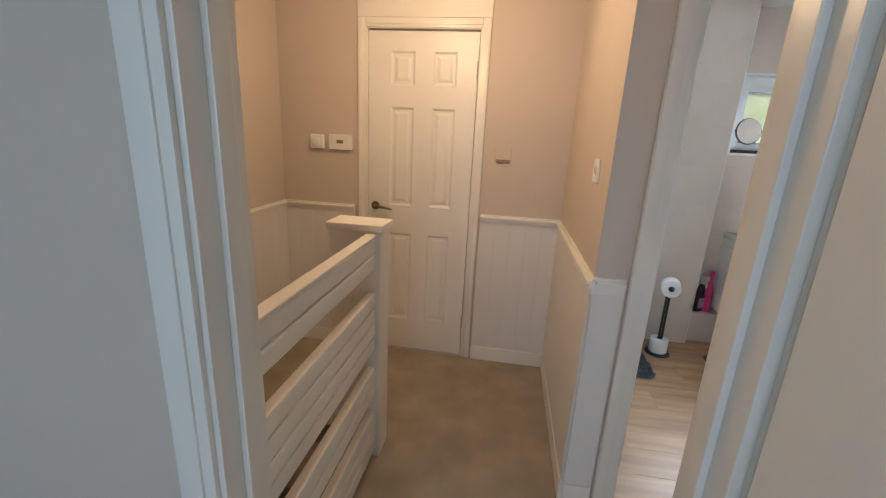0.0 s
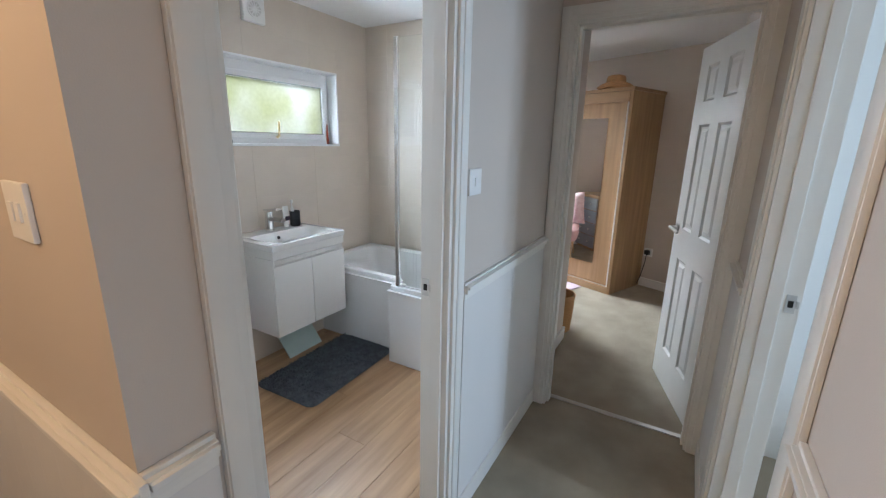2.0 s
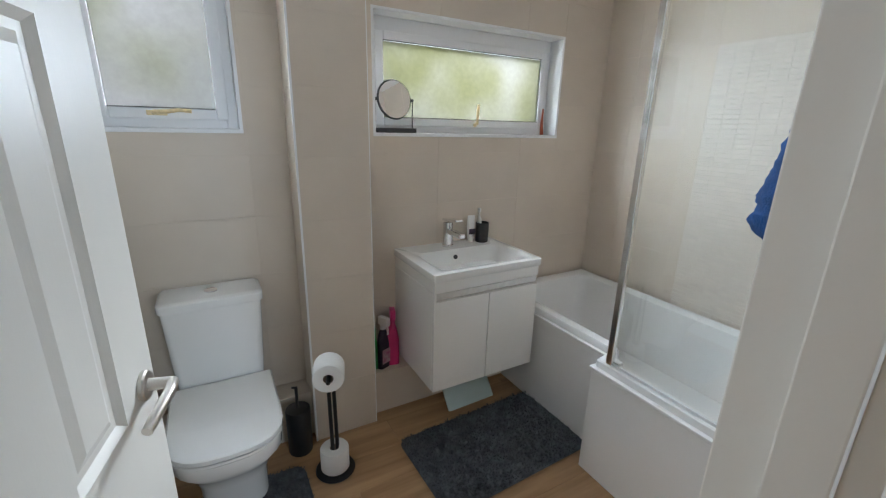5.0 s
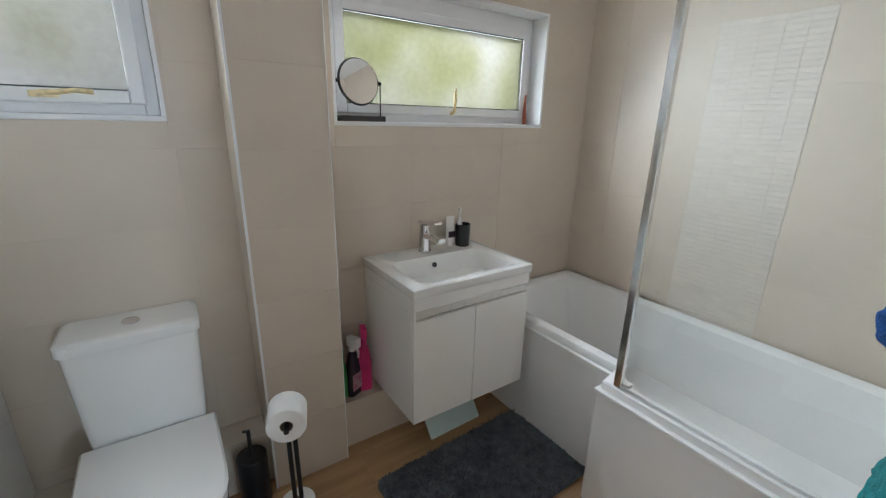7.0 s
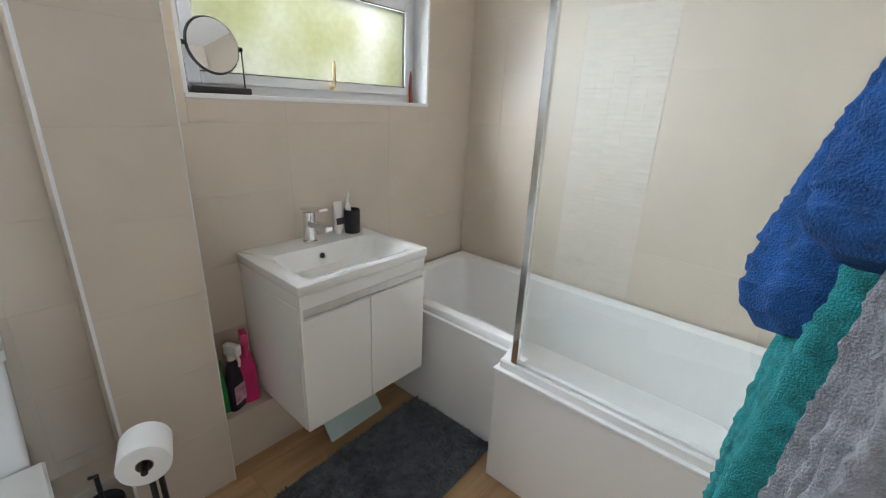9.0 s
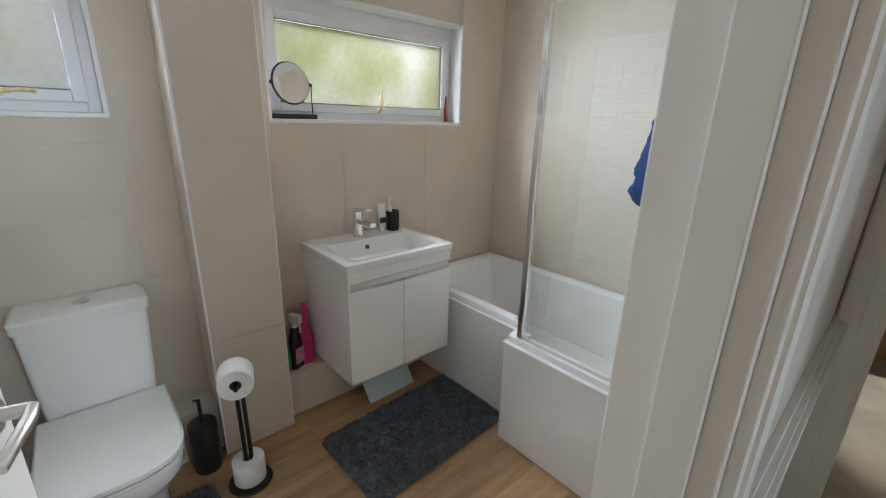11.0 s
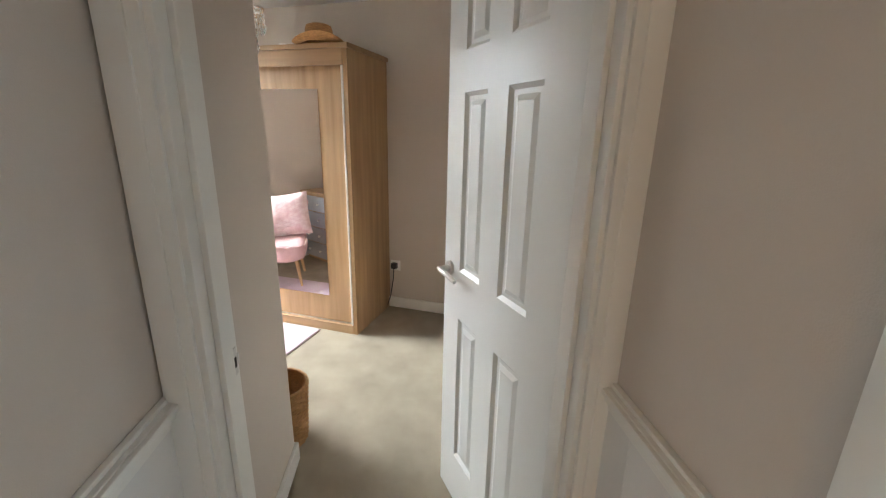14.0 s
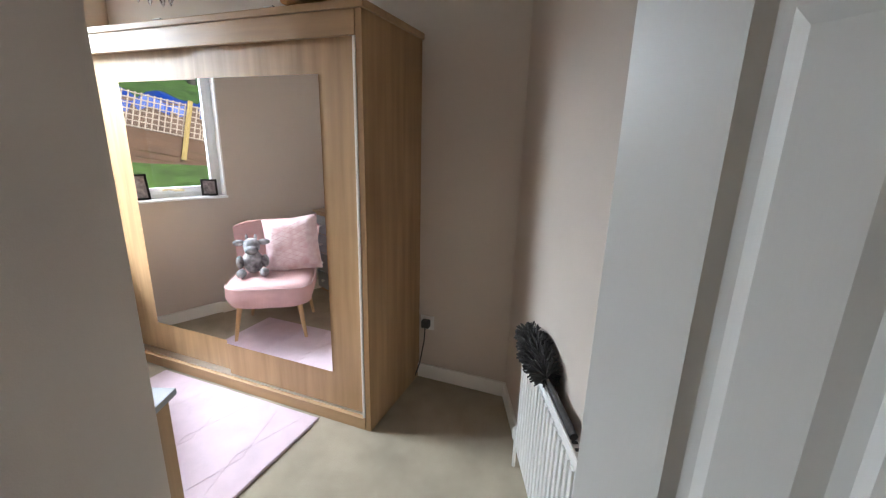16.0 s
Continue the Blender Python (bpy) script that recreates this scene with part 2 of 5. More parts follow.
def rrect(x0, y0, x1, y1, z, r, k=5):
    pts = []
    for cx, cy, a0 in ((x1 - r, y1 - r, 0), (x0 + r, y1 - r, 90), (x0 + r, y0 + r, 180), (x1 - r, y0 + r, 270)):
        for i in range(k + 1):
            a = radians(a0 + 90 * i / k)
            pts.append((cx + r * math.cos(a), cy + r * math.sin(a), z))
    return pts


def done(name, bm, material, smooth=False):
    bmesh.ops.recalc_face_normals(bm, faces=bm.faces)
    me = bpy.data.meshes.new(name)
    bm.to_mesh(me)
    bm.free()
    me.materials.append(material)
    if smooth:
        for p in me.polygons:
            p.use_smooth = True
        me.set_sharp_from_angle(angle=radians(38))
    return me


def thing(name, label, category, at=None, group="", kind=""):
    ob = new(name)
    ob.empty_display_size = 0.05
    ob.matrix_world = at or Matrix()
    return tagged(ob, label, category, group, kind)


def part(name, bm, material, parent, label="", smooth=False):
    ob = new(name, done(name, bm, material, smooth))
    ob.parent = parent
    return tagged(ob, label)


def solo(name, bm, material, label, category, at=None, group="", kind="", smooth=False):
    ob = new(name, done(name, bm, material, smooth))
    ob.matrix_world = at or Matrix()
    return tagged(ob, label, category, group, kind)


def boxes(*items, bev=0.0):
    bm = bmesh.new()
    for a, b in items:
        box(bm, a, b, bev)
    return bm


def struct(name, bm, material, label, category):
    return solo(name, bm, material, label, category, kind="structure")


# ---- the large structure ----
H = 2.33
LX, HX = -1.337, 0.418           # landing, west and east faces
YN, YL, YH, YS = 3.33, 2.548, 1.50, 0.66   # bathroom north, landing north, hall north and south faces
XE = 3.07                        # bathroom east face
A = radians(22.5)                # the bedroom's east wall stands askew
EU, EV = Vector((math.sin(A), math.cos(A), 0)), Vector((math.cos(A), -math.sin(A), 0))
E0 = Vector((4.722, 0.69, 0))


def slab(x0, y0, x1, y1, z0, z1):
    return ((x0, y0, z0), (x1, y1, z1))


struct("ground", boxes(slab(-400, -400, 400, 600, -3.2, -3.0)), GRASS, "far lawn beyond the house", "ground")
struct("floor_landing", boxes(slab(LX, 1.72, HX, YL, -0.12, 0), slab(-0.42, YS - 0.12, HX, 1.72, -0.12, 0), slab(HX, YS - 0.12, 2.43, YH, -0.12, 0)),
       CARPET, "brown-beige cut pile carpet on the landing", "carpet")
struct("floor_bedroom", boxes(slab(2.43, 0.62, 6.4, 1.565, -0.12, 0), slab(3.13, 1.565, 6.4, 3.5, -0.12, 0)), CARPET, "beige cut pile carpet in the bedroom", "carpet")
struct("floor_front_rooms", boxes(slab(-1.6, -2.5, 2.6, YS - 0.12, -0.12, 0)), CARPET, "beige carpet in the front rooms", "carpet")
struct("ceiling", boxes(slab(-1.6, -2.5, 6.6, 3.7, H, H + 0.1)), CEIL, "white painted ceiling", "ceiling")

# landing walls
struct("wall_landing_north", boxes(slab(LX - 0.1, YL, -0.79, YL + 0.1, 0, H), slab(-0.115, YL, HX, YL + 0.1, 0, H), slab(-0.79, YL, -0.115, YL + 0.1, 2.01, H)),
       WALL, "mushroom painted landing wall round a door", "wall")
struct("wall_landing_west", boxes(slab(LX - 0.1, 0.54, LX, YL, -2.6, H)), WALL, "mushroom painted stairwell wall", "wall")
struct("wall_landing_east", boxes(slab(HX, YH, HX + 0.1, YL + 0.1, 0, H)), WALL, "mushroom painted wall beside the landing", "wall")
struct("wall_hall_north", boxes(slab(HX + 0.1, YH, 0.585, 1.6, 0, H), slab(1.33, YH, 2.43, 1.6, 0, H), slab(2.43, 1.565, 3.13, 1.6, 0, H), slab(0.585, YH, 1.33, 1.6, 2.005, H)),
       WALL, "mushroom painted passage wall with the bathroom doorway", "wall")
struct("wall_hall_south", boxes(slab(LX - 0.1, YS - 0.12, -0.353, YS, 0, H), slab(0.436, YS - 0.12, 1.085, YS, 0, H), slab(1.836, YS - 0.12, 2.31, YS, 0, H),
       slab(-0.353, YS - 0.12, 0.436, YS, 2.005, H), slab(1.085, YS - 0.12, 1.836, YS, 2.005, H)), WALL, "mushroom painted passage wall with two doorways", "wall")
struct("wall_bedroom_west", boxes(slab(2.31, 0.54, 2.43, 0.70, 0, H), slab(2.31, 1.45, 2.43, 1.565, 0, H), slab(2.31, 0.70, 2.43, 1.45, 2.0, H)),
       WALL, "mushroom painted wall round the bedroom doorway", "wall")
# Unseen box, added so that no outdoor light leaks under the closed door.
struct("unseen_light_block", boxes(slab(LX, YL + 0.35, HX, YL + 0.4, 0, H), slab(LX - 0.1, YL + 0.1, LX, YL + 0.35, 0, H), slab(LX, YL, HX, YL + 0.35, -0.12, -0.002)), WHITE_WALL, "unseen box added behind the closed door to block outdoor light", "wall")
struct("stairwell_base", boxes(slab(LX, 1.72, -0.36, 1.78, -2.6, -0.12), slab(LX, 0.54, -0.42, 1.72, -2.7, -2.6), slab(-0.42, 0.54, -0.36, 1.72, -2.6, -0.12), slab(LX, 0.44, -0.42, 0.54, -2.6, 0)), WALL, "painted base of the stairwell", "wall")
# bathroom shell
struct("wall_bathroom_west", boxes(slab(HX + 0.1, 1.6, HX + 0.105, YN, 0, H), slab(HX, YL + 0.1, HX + 0.1, YN + 0.27, 0, H)), WHITE_WALL, "cream bathroom wall", "wall")
WIN1 = (1.60, 2.725, 1.40, 1.935)
WIN2 = (0.545, 1.059, 1.405, 2.02)
BW = (4.335, 5.35, 0.95, 2.26)


def wall_holes(x0, x1, y0, y1, z1, holes):
    out, x = [], x0
    for a, b, zl, zh in sorted(holes):
        out += [slab(x, y0, a, y1, 0, z1), slab(a, y0, b, y1, 0, zl), slab(a, y0, b, y1, zh, z1)]
        x = b
    return out + [slab(x, y0, x1, y1, 0, z1)]


north = struct("wall_bathroom_north", boxes(*wall_holes(HX + 0.1, 3.13, YN + 0.0016, YN + 0.27, H, [WIN1, WIN2])), TILE, "cream tiled bathroom wall with two windows", "wall")
east = struct("wall_bathroom_east", boxes(slab(XE + 0.0016, 1.6, 3.13, YN + 0.0016, 0, H)), TILE, "cream tiled bathroom wall along the bath", "wall")
# bedroom shell
struct("wall_bedroom_inner", boxes(slab(3.13, 1.565, 3.21, 3.42, 0, H)), WALL, "mushroom painted wall between bedroom and bathroom", "wall")
struct("wall_bedroom_north", boxes(*wall_holes(3.13, 6.5, 3.42, 3.60, H, [BW])), WALL, "mushroom painted bedroom wall with a window", "wall")
struct("wall_bedroom_south", boxes(slab(2.43, 0.54, 2.80, 0.65, 0, H), slab(2.80, 0.54, 6.0, 0.69, 0, H)), WALL, "mushroom painted bedroom wall behind the radiator", "wall")
bm = bmesh.new()
rot = Matrix.Translation(E0) @ Matrix.Rotation(-A, 4, "Z")
box(bm, (0, -0.3, 0), (0.12, 3.4, H), m=rot)
struct("wall_bedroom_east", bm, WALL, "mushroom painted slanting bedroom wall", "wall")
# front rooms
FRW = (1.3, 2.15, 0.95, 2.05)
FRS = (-1.0, 0.2, 0.95, 2.05)
struct("wall_front_outer", boxes(*wall_holes(-1.6, 2.6, -2.5, -2.3, H, [FRW, FRS])), WHITE_WALL, "pale front wall with windows", "wall")
struct("wall_front_party", boxes(slab(0.68, -2.3, 0.78, YS - 0.12, 0, H)), WHITE_WALL, "white wall between the front rooms", "wall")
struct("wall_front_sides", boxes(slab(-1.6, -2.3, -1.5, YS - 0.12, 0, H), slab(2.5, -2.3, 2.6, YS - 0.12, 0, H)), WHITE_WALL, "white side walls of the front rooms", "wall")


# trim
def trim(name, bm, label):
    return struct(name, bm, GLOSS, label, "trim")


def rail_profile(bm, x0, y0, x1, y1, z, n):
    """A moulded dado rail along a wall; n points into the room."""
    for k, (off, lo, hi) in enumerate(((0.012, -0.034, 0.026), (0.022, -0.012, 0.018), (0.03, 0.004, 0.016))):
        ax, ay = x0 + min(0, n[0] * off), y0 + min(0, n[1] * off)
        bx, by = x1 + max(0, n[0] * off), y1 + max(0, n[1] * off)
        sx, sy = abs(n[1]) * 0.0015 * k, abs(n[0]) * 0.0015 * k
        box(bm, (ax + sx, ay + sy, z + lo), (bx - sx, by - sy, z + hi), 0.002)


DZ = 0.955
bm = bmesh.new()
rail_profile(bm, LX, YL, -0.86, YL, DZ, (0, -1))
rail_profile(bm, -0.06, YL, HX, YL, DZ, (0, -1))
rail_profile(bm, HX, YH - 0.03, HX, YL, DZ, (-1, 0))
rail_profile(bm, LX, 0.66, LX, YL, DZ, (1, 0))
rail_profile(bm, HX, YH, 0.525, YH, DZ, (0, -1))
trim("dado_rail_landing", bm, "white moulded dado rail round the landing")
bm = bmesh.new()
rail_profile(bm, 1.395, YH, 2.31, YH, DZ, (0, -1))
rail_profile(bm, 1.908, YS, 2.31, YS, DZ, (0, 1))
rail_profile(bm, 0.506, YS, 1.012, YS, DZ, (0, 1))
trim("dado_rail_passage", bm, "white moulded dado rail along the passage")
SK = [((LX, YL - 0.016, 0), (-0.86, YL, 0.095)), ((-0.06, YL - 0.016, 0), (HX, YL, 0.095)), ((HX - 0.016, YH, 0), (HX, YL - 0.016, 0.095)), ((HX, YH - 0.016, 0), (0.525, YH, 0.095)),
      ((1.395, YH - 0.016, 0), (2.31, YH, 0.095)), ((1.908, YS, 0), (2.31, YS + 0.016, 0.095)), ((0.506, YS, 0), (1.012, YS + 0.016, 0.095)), ((LX, 1.72, 0), (LX + 0.016, YL - 0.016, 0.095))]
trim("baseboard_landing", boxes(*SK, bev=0.004), "white skirting boards on the landing")
bm = boxes(((2.44, 1.549, 0), (3.21, 1.565, 0.09)), ((3.21, 1.549, 0), (3.226, 3.42, 0.09)), ((3.23, 3.404, 0), (5.6, 3.42, 0.09)), ((2.80, 0.69, 0), (4.72, 0.706, 0.09)), bev=0.004)
box(bm, (-0.016, 0.0, 0), (0, 2.9, 0.09), 0.004, rot)
trim("baseboard_bedroom", bm, "white skirting boards in the bedroom")


def panelling(name, x0, y0, x1, y1, n, label, pitch=0.1):
    """Beaded boards under the dado rail, each a board of its own."""
    root = struct(name, boxes(((x0 + min(0, n[0] * .003), y0 + min(0, n[1] * .003), 0.0), (x1 + max(0, n[0] * .003), y1 + max(0, n[1] * .003), DZ - 0.03))), BEAD, label, "panelling")
    length = max(x1 - x0, y1 - y0)
    k = max(1, round(length / pitch))
    w = length / k
    bm = boxes(((0.0003, 0, 0.09), (w - 0.0003, 0.007, DZ - 0.03)), bev=0.0007)
    me = done("board", bm, BEAD)
    for i in range(k):
        ob = new("board", me)
        ob.parent = root
        if n[1]:
            ob.matrix_world = Matrix.Translation((x0 + i * w, y0 + (-0.0105 if n[1] < 0 else 0.0035), 0))
        else:
            ob.matrix_world = Matrix.Translation((x0 + (-0.0035 if n[0] < 0 else 0.0105), y0 + i * w, 0)) @ Matrix.Rotation(radians(90), 4, "Z")


def architrave(name, axis, lo, hi, top, face, out, label, w=0.065):
    """Moulded casing on one face of a doorway. axis: the wall's line; out: +1 or -1."""
    root = thing(name, label, "trim", kind="structure")
    for nm, side in (("side_casing", 0), ("side_casing", 1), ("head_casing", 2)):
        bm = bmesh.new()
        for wid, dep, soft in ((w, 0.0125, 0.003), (w * 0.7, 0.0175, 0.0055)):
            f0, f1 = sorted((face + out * 0.0005, face + out * dep))
            e = (w - wid) * 0.12
            a, b, z0, z1 = ((lo - w + e, lo - w + wid, 0.001 + e, top + w - e), (hi + w - wid, hi + w - e, 0.001 + e, top + w - e), (lo - e, hi + e, top + w - wid, top + w - e))[side]
            box(bm, *(((a, f0, z0), (b, f1, z1)) if axis == "x" else ((f0, a, z0), (f1, b, z1))), bev=soft)
        part(nm, bm, GLOSS, root, smooth=True)
    return root


def lining(name, axis, lo, hi, top, f0, f1, stop, label):
    """The jambs and head that line a doorway, with a door stop."""
    root = thing(name, label, "trim", kind="structure")
    t = 0.028
    s0, s1 = stop
    for nm, p, q in (("jamb", (lo - t, lo, 0, top + t), (lo, lo + 0.012, 0, top)), ("jamb", (hi, hi + t, 0, top + t), (hi - 0.012, hi, 0, top)), ("head", (lo, hi, top, top + t), (lo + 0.012, hi - 0.012, top - 0.012, top))):
        a, b, z0, z1 = p
        jamb = part(nm, boxes(((a, f0, z0), (b, f1, z1)) if axis == "x" else ((f0, a, z0), (f1, b, z1)), bev=0.002), GLOSS, root)
        a, b, z0, z1 = q
        part("door_stop", boxes(((a, s0, z0), (b, s1, z1)) if axis == "x" else ((s0, a, z0), (s1, b, z1)), bev=0.002), GLOSS, jamb)
    return root


architrave("architrave_bathroom", "x", 0.60, 1.315, 1.985, YH, -1, "white moulded architrave round the bathroom doorway")
lining("door_lining_bathroom", "x", 0.615, 1.30, 1.975, YH - 0.001, 1.605, (1.52, 1.56), "white painted lining of the bathroom doorway")
architrave("architrave_bedroom", "y", 0.718, 1.432, 1.985, 2.31, -1, "white moulded architrave round the bedroom doorway")
lining("door_lining_bedroom", "y", 0.728, 1.42, 1.972, 2.309, 2.435, (2.345, 2.39), "white painted lining of the bedroom doorway")
architrave("architrave_front_hall", "x", 1.10, 1.82, 1.985, YS, 1, "white moulded architrave round the front bedroom doorway", 0.085)
lining("door_lining_front", "x", 1.115, 1.806, 1.975, YS - 0.125, YS + 0.001, (0.585, 0.625), "white painted lining of the front bedroom doorway")
architrave("architrave_start_hall", "x", -0.335, 0.42, 1.985, YS, 1, "white moulded architrave on the landing side")
architrave("architrave_start_room", "x", -0.335, 0.42, 1.985, YS - 0.12, -1, "white moulded architrave on the room side")
lining("door_lining_start", "x", -0.325, 0.404, 1.975, YS - 0.121, YS + 0.001, (0.585, 0.625), "white painted lining of the first doorway")
architrave("architrave_cupboard", "x", -0.785, -0.122, 2.005, YL, -1, "white moulded architrave round the closed door", 0.05)
trim("over_door_board", boxes(((-0.835, YL - 0.012, 2.056), (-0.072, YL, H)), bev=0.002), "white board above the closed door")
lining("door_lining_cupboard", "x", -0.776, -0.131, 2.0, YL - 0.001, YL + 0.1, (2.6, 2.63), "white painted lining round the closed door")
struct("threshold_bar", boxes(((2.395, 0.728, 0.0), (2.425, 1.42, 0.006)), bev=0.002), STEEL, "thin metal carpet bar across the bedroom doorway", "threshold")
struct("threshold_bathroom", boxes(((0.615, 1.50, 0.0), (1.30, 1.53, 0.007)), bev=0.002), STEEL, "thin metal bar across the bathroom doorway", "threshold")


# ---- doors ----
def ring_panel(bm, x0, z0, x1, z1, t):
    """A raised and fielded panel on both faces, between the stiles."""
    for s in (-1, 1):
        loops = []
        for inset, depth in ((0, 0), (0.012, 0.009), (0.024, 0.009), (0.04, 0.003)):
            y = s * (t / 2 - depth)
            loops.append([(x0 + inset, y, z0 + inset), (x1 - inset, y, z0 + inset), (x1 - inset, y, z1 - inset), (x0 + inset, y, z1 - inset)])
        loft(bm, loops, cap0=False)


def lever(parent, x, z, y, s, d, material, face):
    """A lever handle on a round rose; s: side of the leaf, d: the way that the lever points."""
    h = thing("door_handle", "", "")
    h.parent = parent
    bm = bmesh.new()
    turn = Matrix.Translation((x, y, z)) @ Matrix.Rotation(radians(-90 * s), 4, "X")
    lathe(bm, [(0.0265, 0), (0.0265, 0.006), (0.024, 0.009), (0.011, 0.009), (0.0095, 0.045)], m=turn)
    part("rose", bm, material, h, smooth=True)
    bm = bmesh.new()
    y1 = y + s * 0.045
    tube(bm, [(x, y + s * 0.03, z), (x, y1, z), (x + d * 0.03, y1 + s * 0.004, z + 0.001), (x + d * 0.075, y1, z - 0.003), (x + d * 0.115, y1 - s * 0.006, z - 0.012)], [0.009, 0.0095, 0.0095, 0.009, 0.008], 12)
    part("lever", bm, material, h, smooth=True)
    return h


def six_panel_door(name, label, w, h, at, handle_x, lever_way, metal, t=0.035, handle_z=0.975):
    d = thing(name, label, "door", at, kind="structure")
    zs = [(0.225, 0.815), (0.995, 1.58), (1.70, 1.885)]
    zs = [(a * h / 1.99, b * h / 1.99) for a, b in zs]
    xs = [(0.208 * w, 0.433 * w), (0.60 * w, 0.815 * w)]
    bm = bmesh.new()
    for a, b in ((0, xs[0][0]), (xs[0][1], xs[1][0]), (xs[1][1], w)):
        box(bm, (a, -t / 2, 0.008), (b, t / 2, h))
    for x0, x1 in xs:
        z = 0.008
        for a, b in zs + [(h, h)]:
            box(bm, (x0, -t / 2, z), (x1, t / 2, a))
            z = b
    part("leaf", bm, DOORW, d)
    for x0, x1 in xs:
        for a, b in zs:
            bm = bmesh.new()
            ring_panel(bm, x0, a, x1, b, t - 0.001)
            part("panel", bm, DOORW, d)
    lever(d, handle_x, handle_z, t / 2, 1, lever_way, metal, 1)
    lever(d, handle_x, handle_z, -t / 2, -1, lever_way, metal, -1)
    for z in (0.2, h - 0.24):
        bm = bmesh.new()
        hx = 0 if handle_x > w / 2 else w
        tube(bm, [(hx, -t / 2 - 0.004, z), (hx, -t / 2 - 0.004, z + 0.09)], 0.006, 8)
        box(bm, (hx - 0.002, -t / 2, z), (hx + 0.002, t / 2 - 0.004, z + 0.09))
        part("hinge", bm, STEEL, d, "steel butt hinge")
    return d


six_panel_door("door_1", "closed white six-panel door with a bronze lever handle", 0.638, 1.99, pose(-0.773, YL + 0.025, 0), 0.045, 1, BRONZE, handle_z=0.985)
six_panel_door("door_2", "white six-panel bathroom door, open inwards beside the toilet", 0.68, 1.965, pose(0.637, 1.622, 0, 0, 0, 78.5), 0.63, -1, STEEL, handle_z=1.005)
six_panel_door("door_3", "white six-panel bedroom door standing open", 0.65, 1.965, pose(2.464, 0.699, 0, 0, 0, 18.5), 0.60, -1, STEEL)
six_panel_door("door_4", "white six-panel door open into the first room", 0.69, 1.965, pose(0.43, 0.515, 0, 0, 0, -91), 0.64, -1, STEEL)


def strike(x, y, z, rz):
    s = thing("strike_plate", "small steel strike plate on the door jamb", "strike plate", pose(x, y, z, 0, 0, rz), group="strike plates")
    part("plate", boxes(((-0.013, -0.002, -0.03), (0.013, 0.001, 0.03)), bev=0.0008), STEEL, s)
    # Shade of the latch hole, as a dark block on the plate.
    part("latch_hole", boxes(((-0.007, -0.003, -0.011), (0.007, -0.0022, 0.011))), SHADOWGAP, s)
    part("lip", boxes(((0.013, -0.003, -0.012), (0.021, 0.0, 0.012)), bev=0.0008), STEEL, s)


strike(1.299, 1.585, 0.98, -90)
strike(1.805, 0.562, 0.975, -90)
strike(2.41, 1.419, 0.98, 0)

# ---- landing things ----
for x, y, z, rz, where in ((2.40, 1.4195, 1.46, 0, "in the bedroom door jamb"), (LX + 0.0002, 1.9, 1.95, 90, "in the stairwell wall")):
    bm = bmesh.new()
    lathe(bm, [(0.004, 0), (0.004, 0.0012), (0.0025, 0.002)], seg=10, m=pose(x, y, z, 90, 0, rz))
    solo("screw_head", bm, BRONZE, "small dark screw head " + where, "screw")
panelling("panelling_landing_north", -0.06, YL, HX - 0.011, YL, (0, -1), "white beaded panelling under the dado rail by the door")
panelling("panelling_landing_corner", LX, YL, -0.86, YL, (0, -1), "white beaded panelling in the stair corner")
panelling("panelling_landing_east", HX, YH, HX, YL, (-1, 0), "white beaded panelling on the landing wall")
panelling("panelling_landing_west", LX, 0.7, LX, YL - 0.011, (1, 0), "white beaded panelling along the stairwell")
panelling("panelling_passage_corner", HX, YH, 0.525, YH, (0, -1), "white panelling beside the bathroom architrave")
panelling("panelling_passage_north", 1.395, YH, 2.31, YH, (0, -1), "white panelling between bathroom and bedroom doorways", 0.46)
panelling("panelling_passage_south", 1.908, YS, 2.31, YS, (0, 1), "white panelling beside the bedroom doorway")

bal = thing("stair_balustrade", "white painted balustrade of wide horizontal boards with a square newel", "balustrade")
bm = boxes(((-0.60, 1.57, -0.1), (-0.388, 1.70, 1.055)), bev=0.004)
part("newel_post", bm, GLOSS, bal)
part("newel_cap", boxes(((-0.612, 1.558, 1.055), (-0.376, 1.712, 1.085)), bev=0.006), GLOSS, bal)
for z0, z1, k in ((0.905, 1.04, 2), (0.545, 0.805, 4), (0.32, 0.465, 2), (0.04, 0.25, 3)):
    n = k
    w = (z1 - z0) / n
    for i in range(n):
        part("board", boxes(((-0.44, 0.662, z0 + i * w + 0.002), (-0.405, 1.569, z0 + (i + 1) * w - 0.002)), bev=0.009), GLOSS, bal)
    part("backing_board", boxes(((-0.436, 0.662, z0 + 0.01), (-0.418, 1.569, z1 - 0.01))), GLOSS, bal)
part("handrail", boxes(((-0.445, 0.662, 1.04), (-0.40, 1.569, 1.05)), bev=0.006), GLOSS, bal)
part("end_post", boxes(((-0.462, 0.662, -0.1), (-0.395, 0.70, 1.03)), bev=0.004), GLOSS, bal)

stairs = thing("carpeted_stairs", "carpeted staircase going down beside the balustrade", "stairs", kind="structure")
for i in range(5):
    y1 = 1.72 - 0.225 * i
    part("tread", boxes(((LX, y1 - 0.225, -0.19 * (i + 1) - 0.19), (-0.45, y1, -0.19 * (i + 1))), bev=0.012), CARPET, stairs)


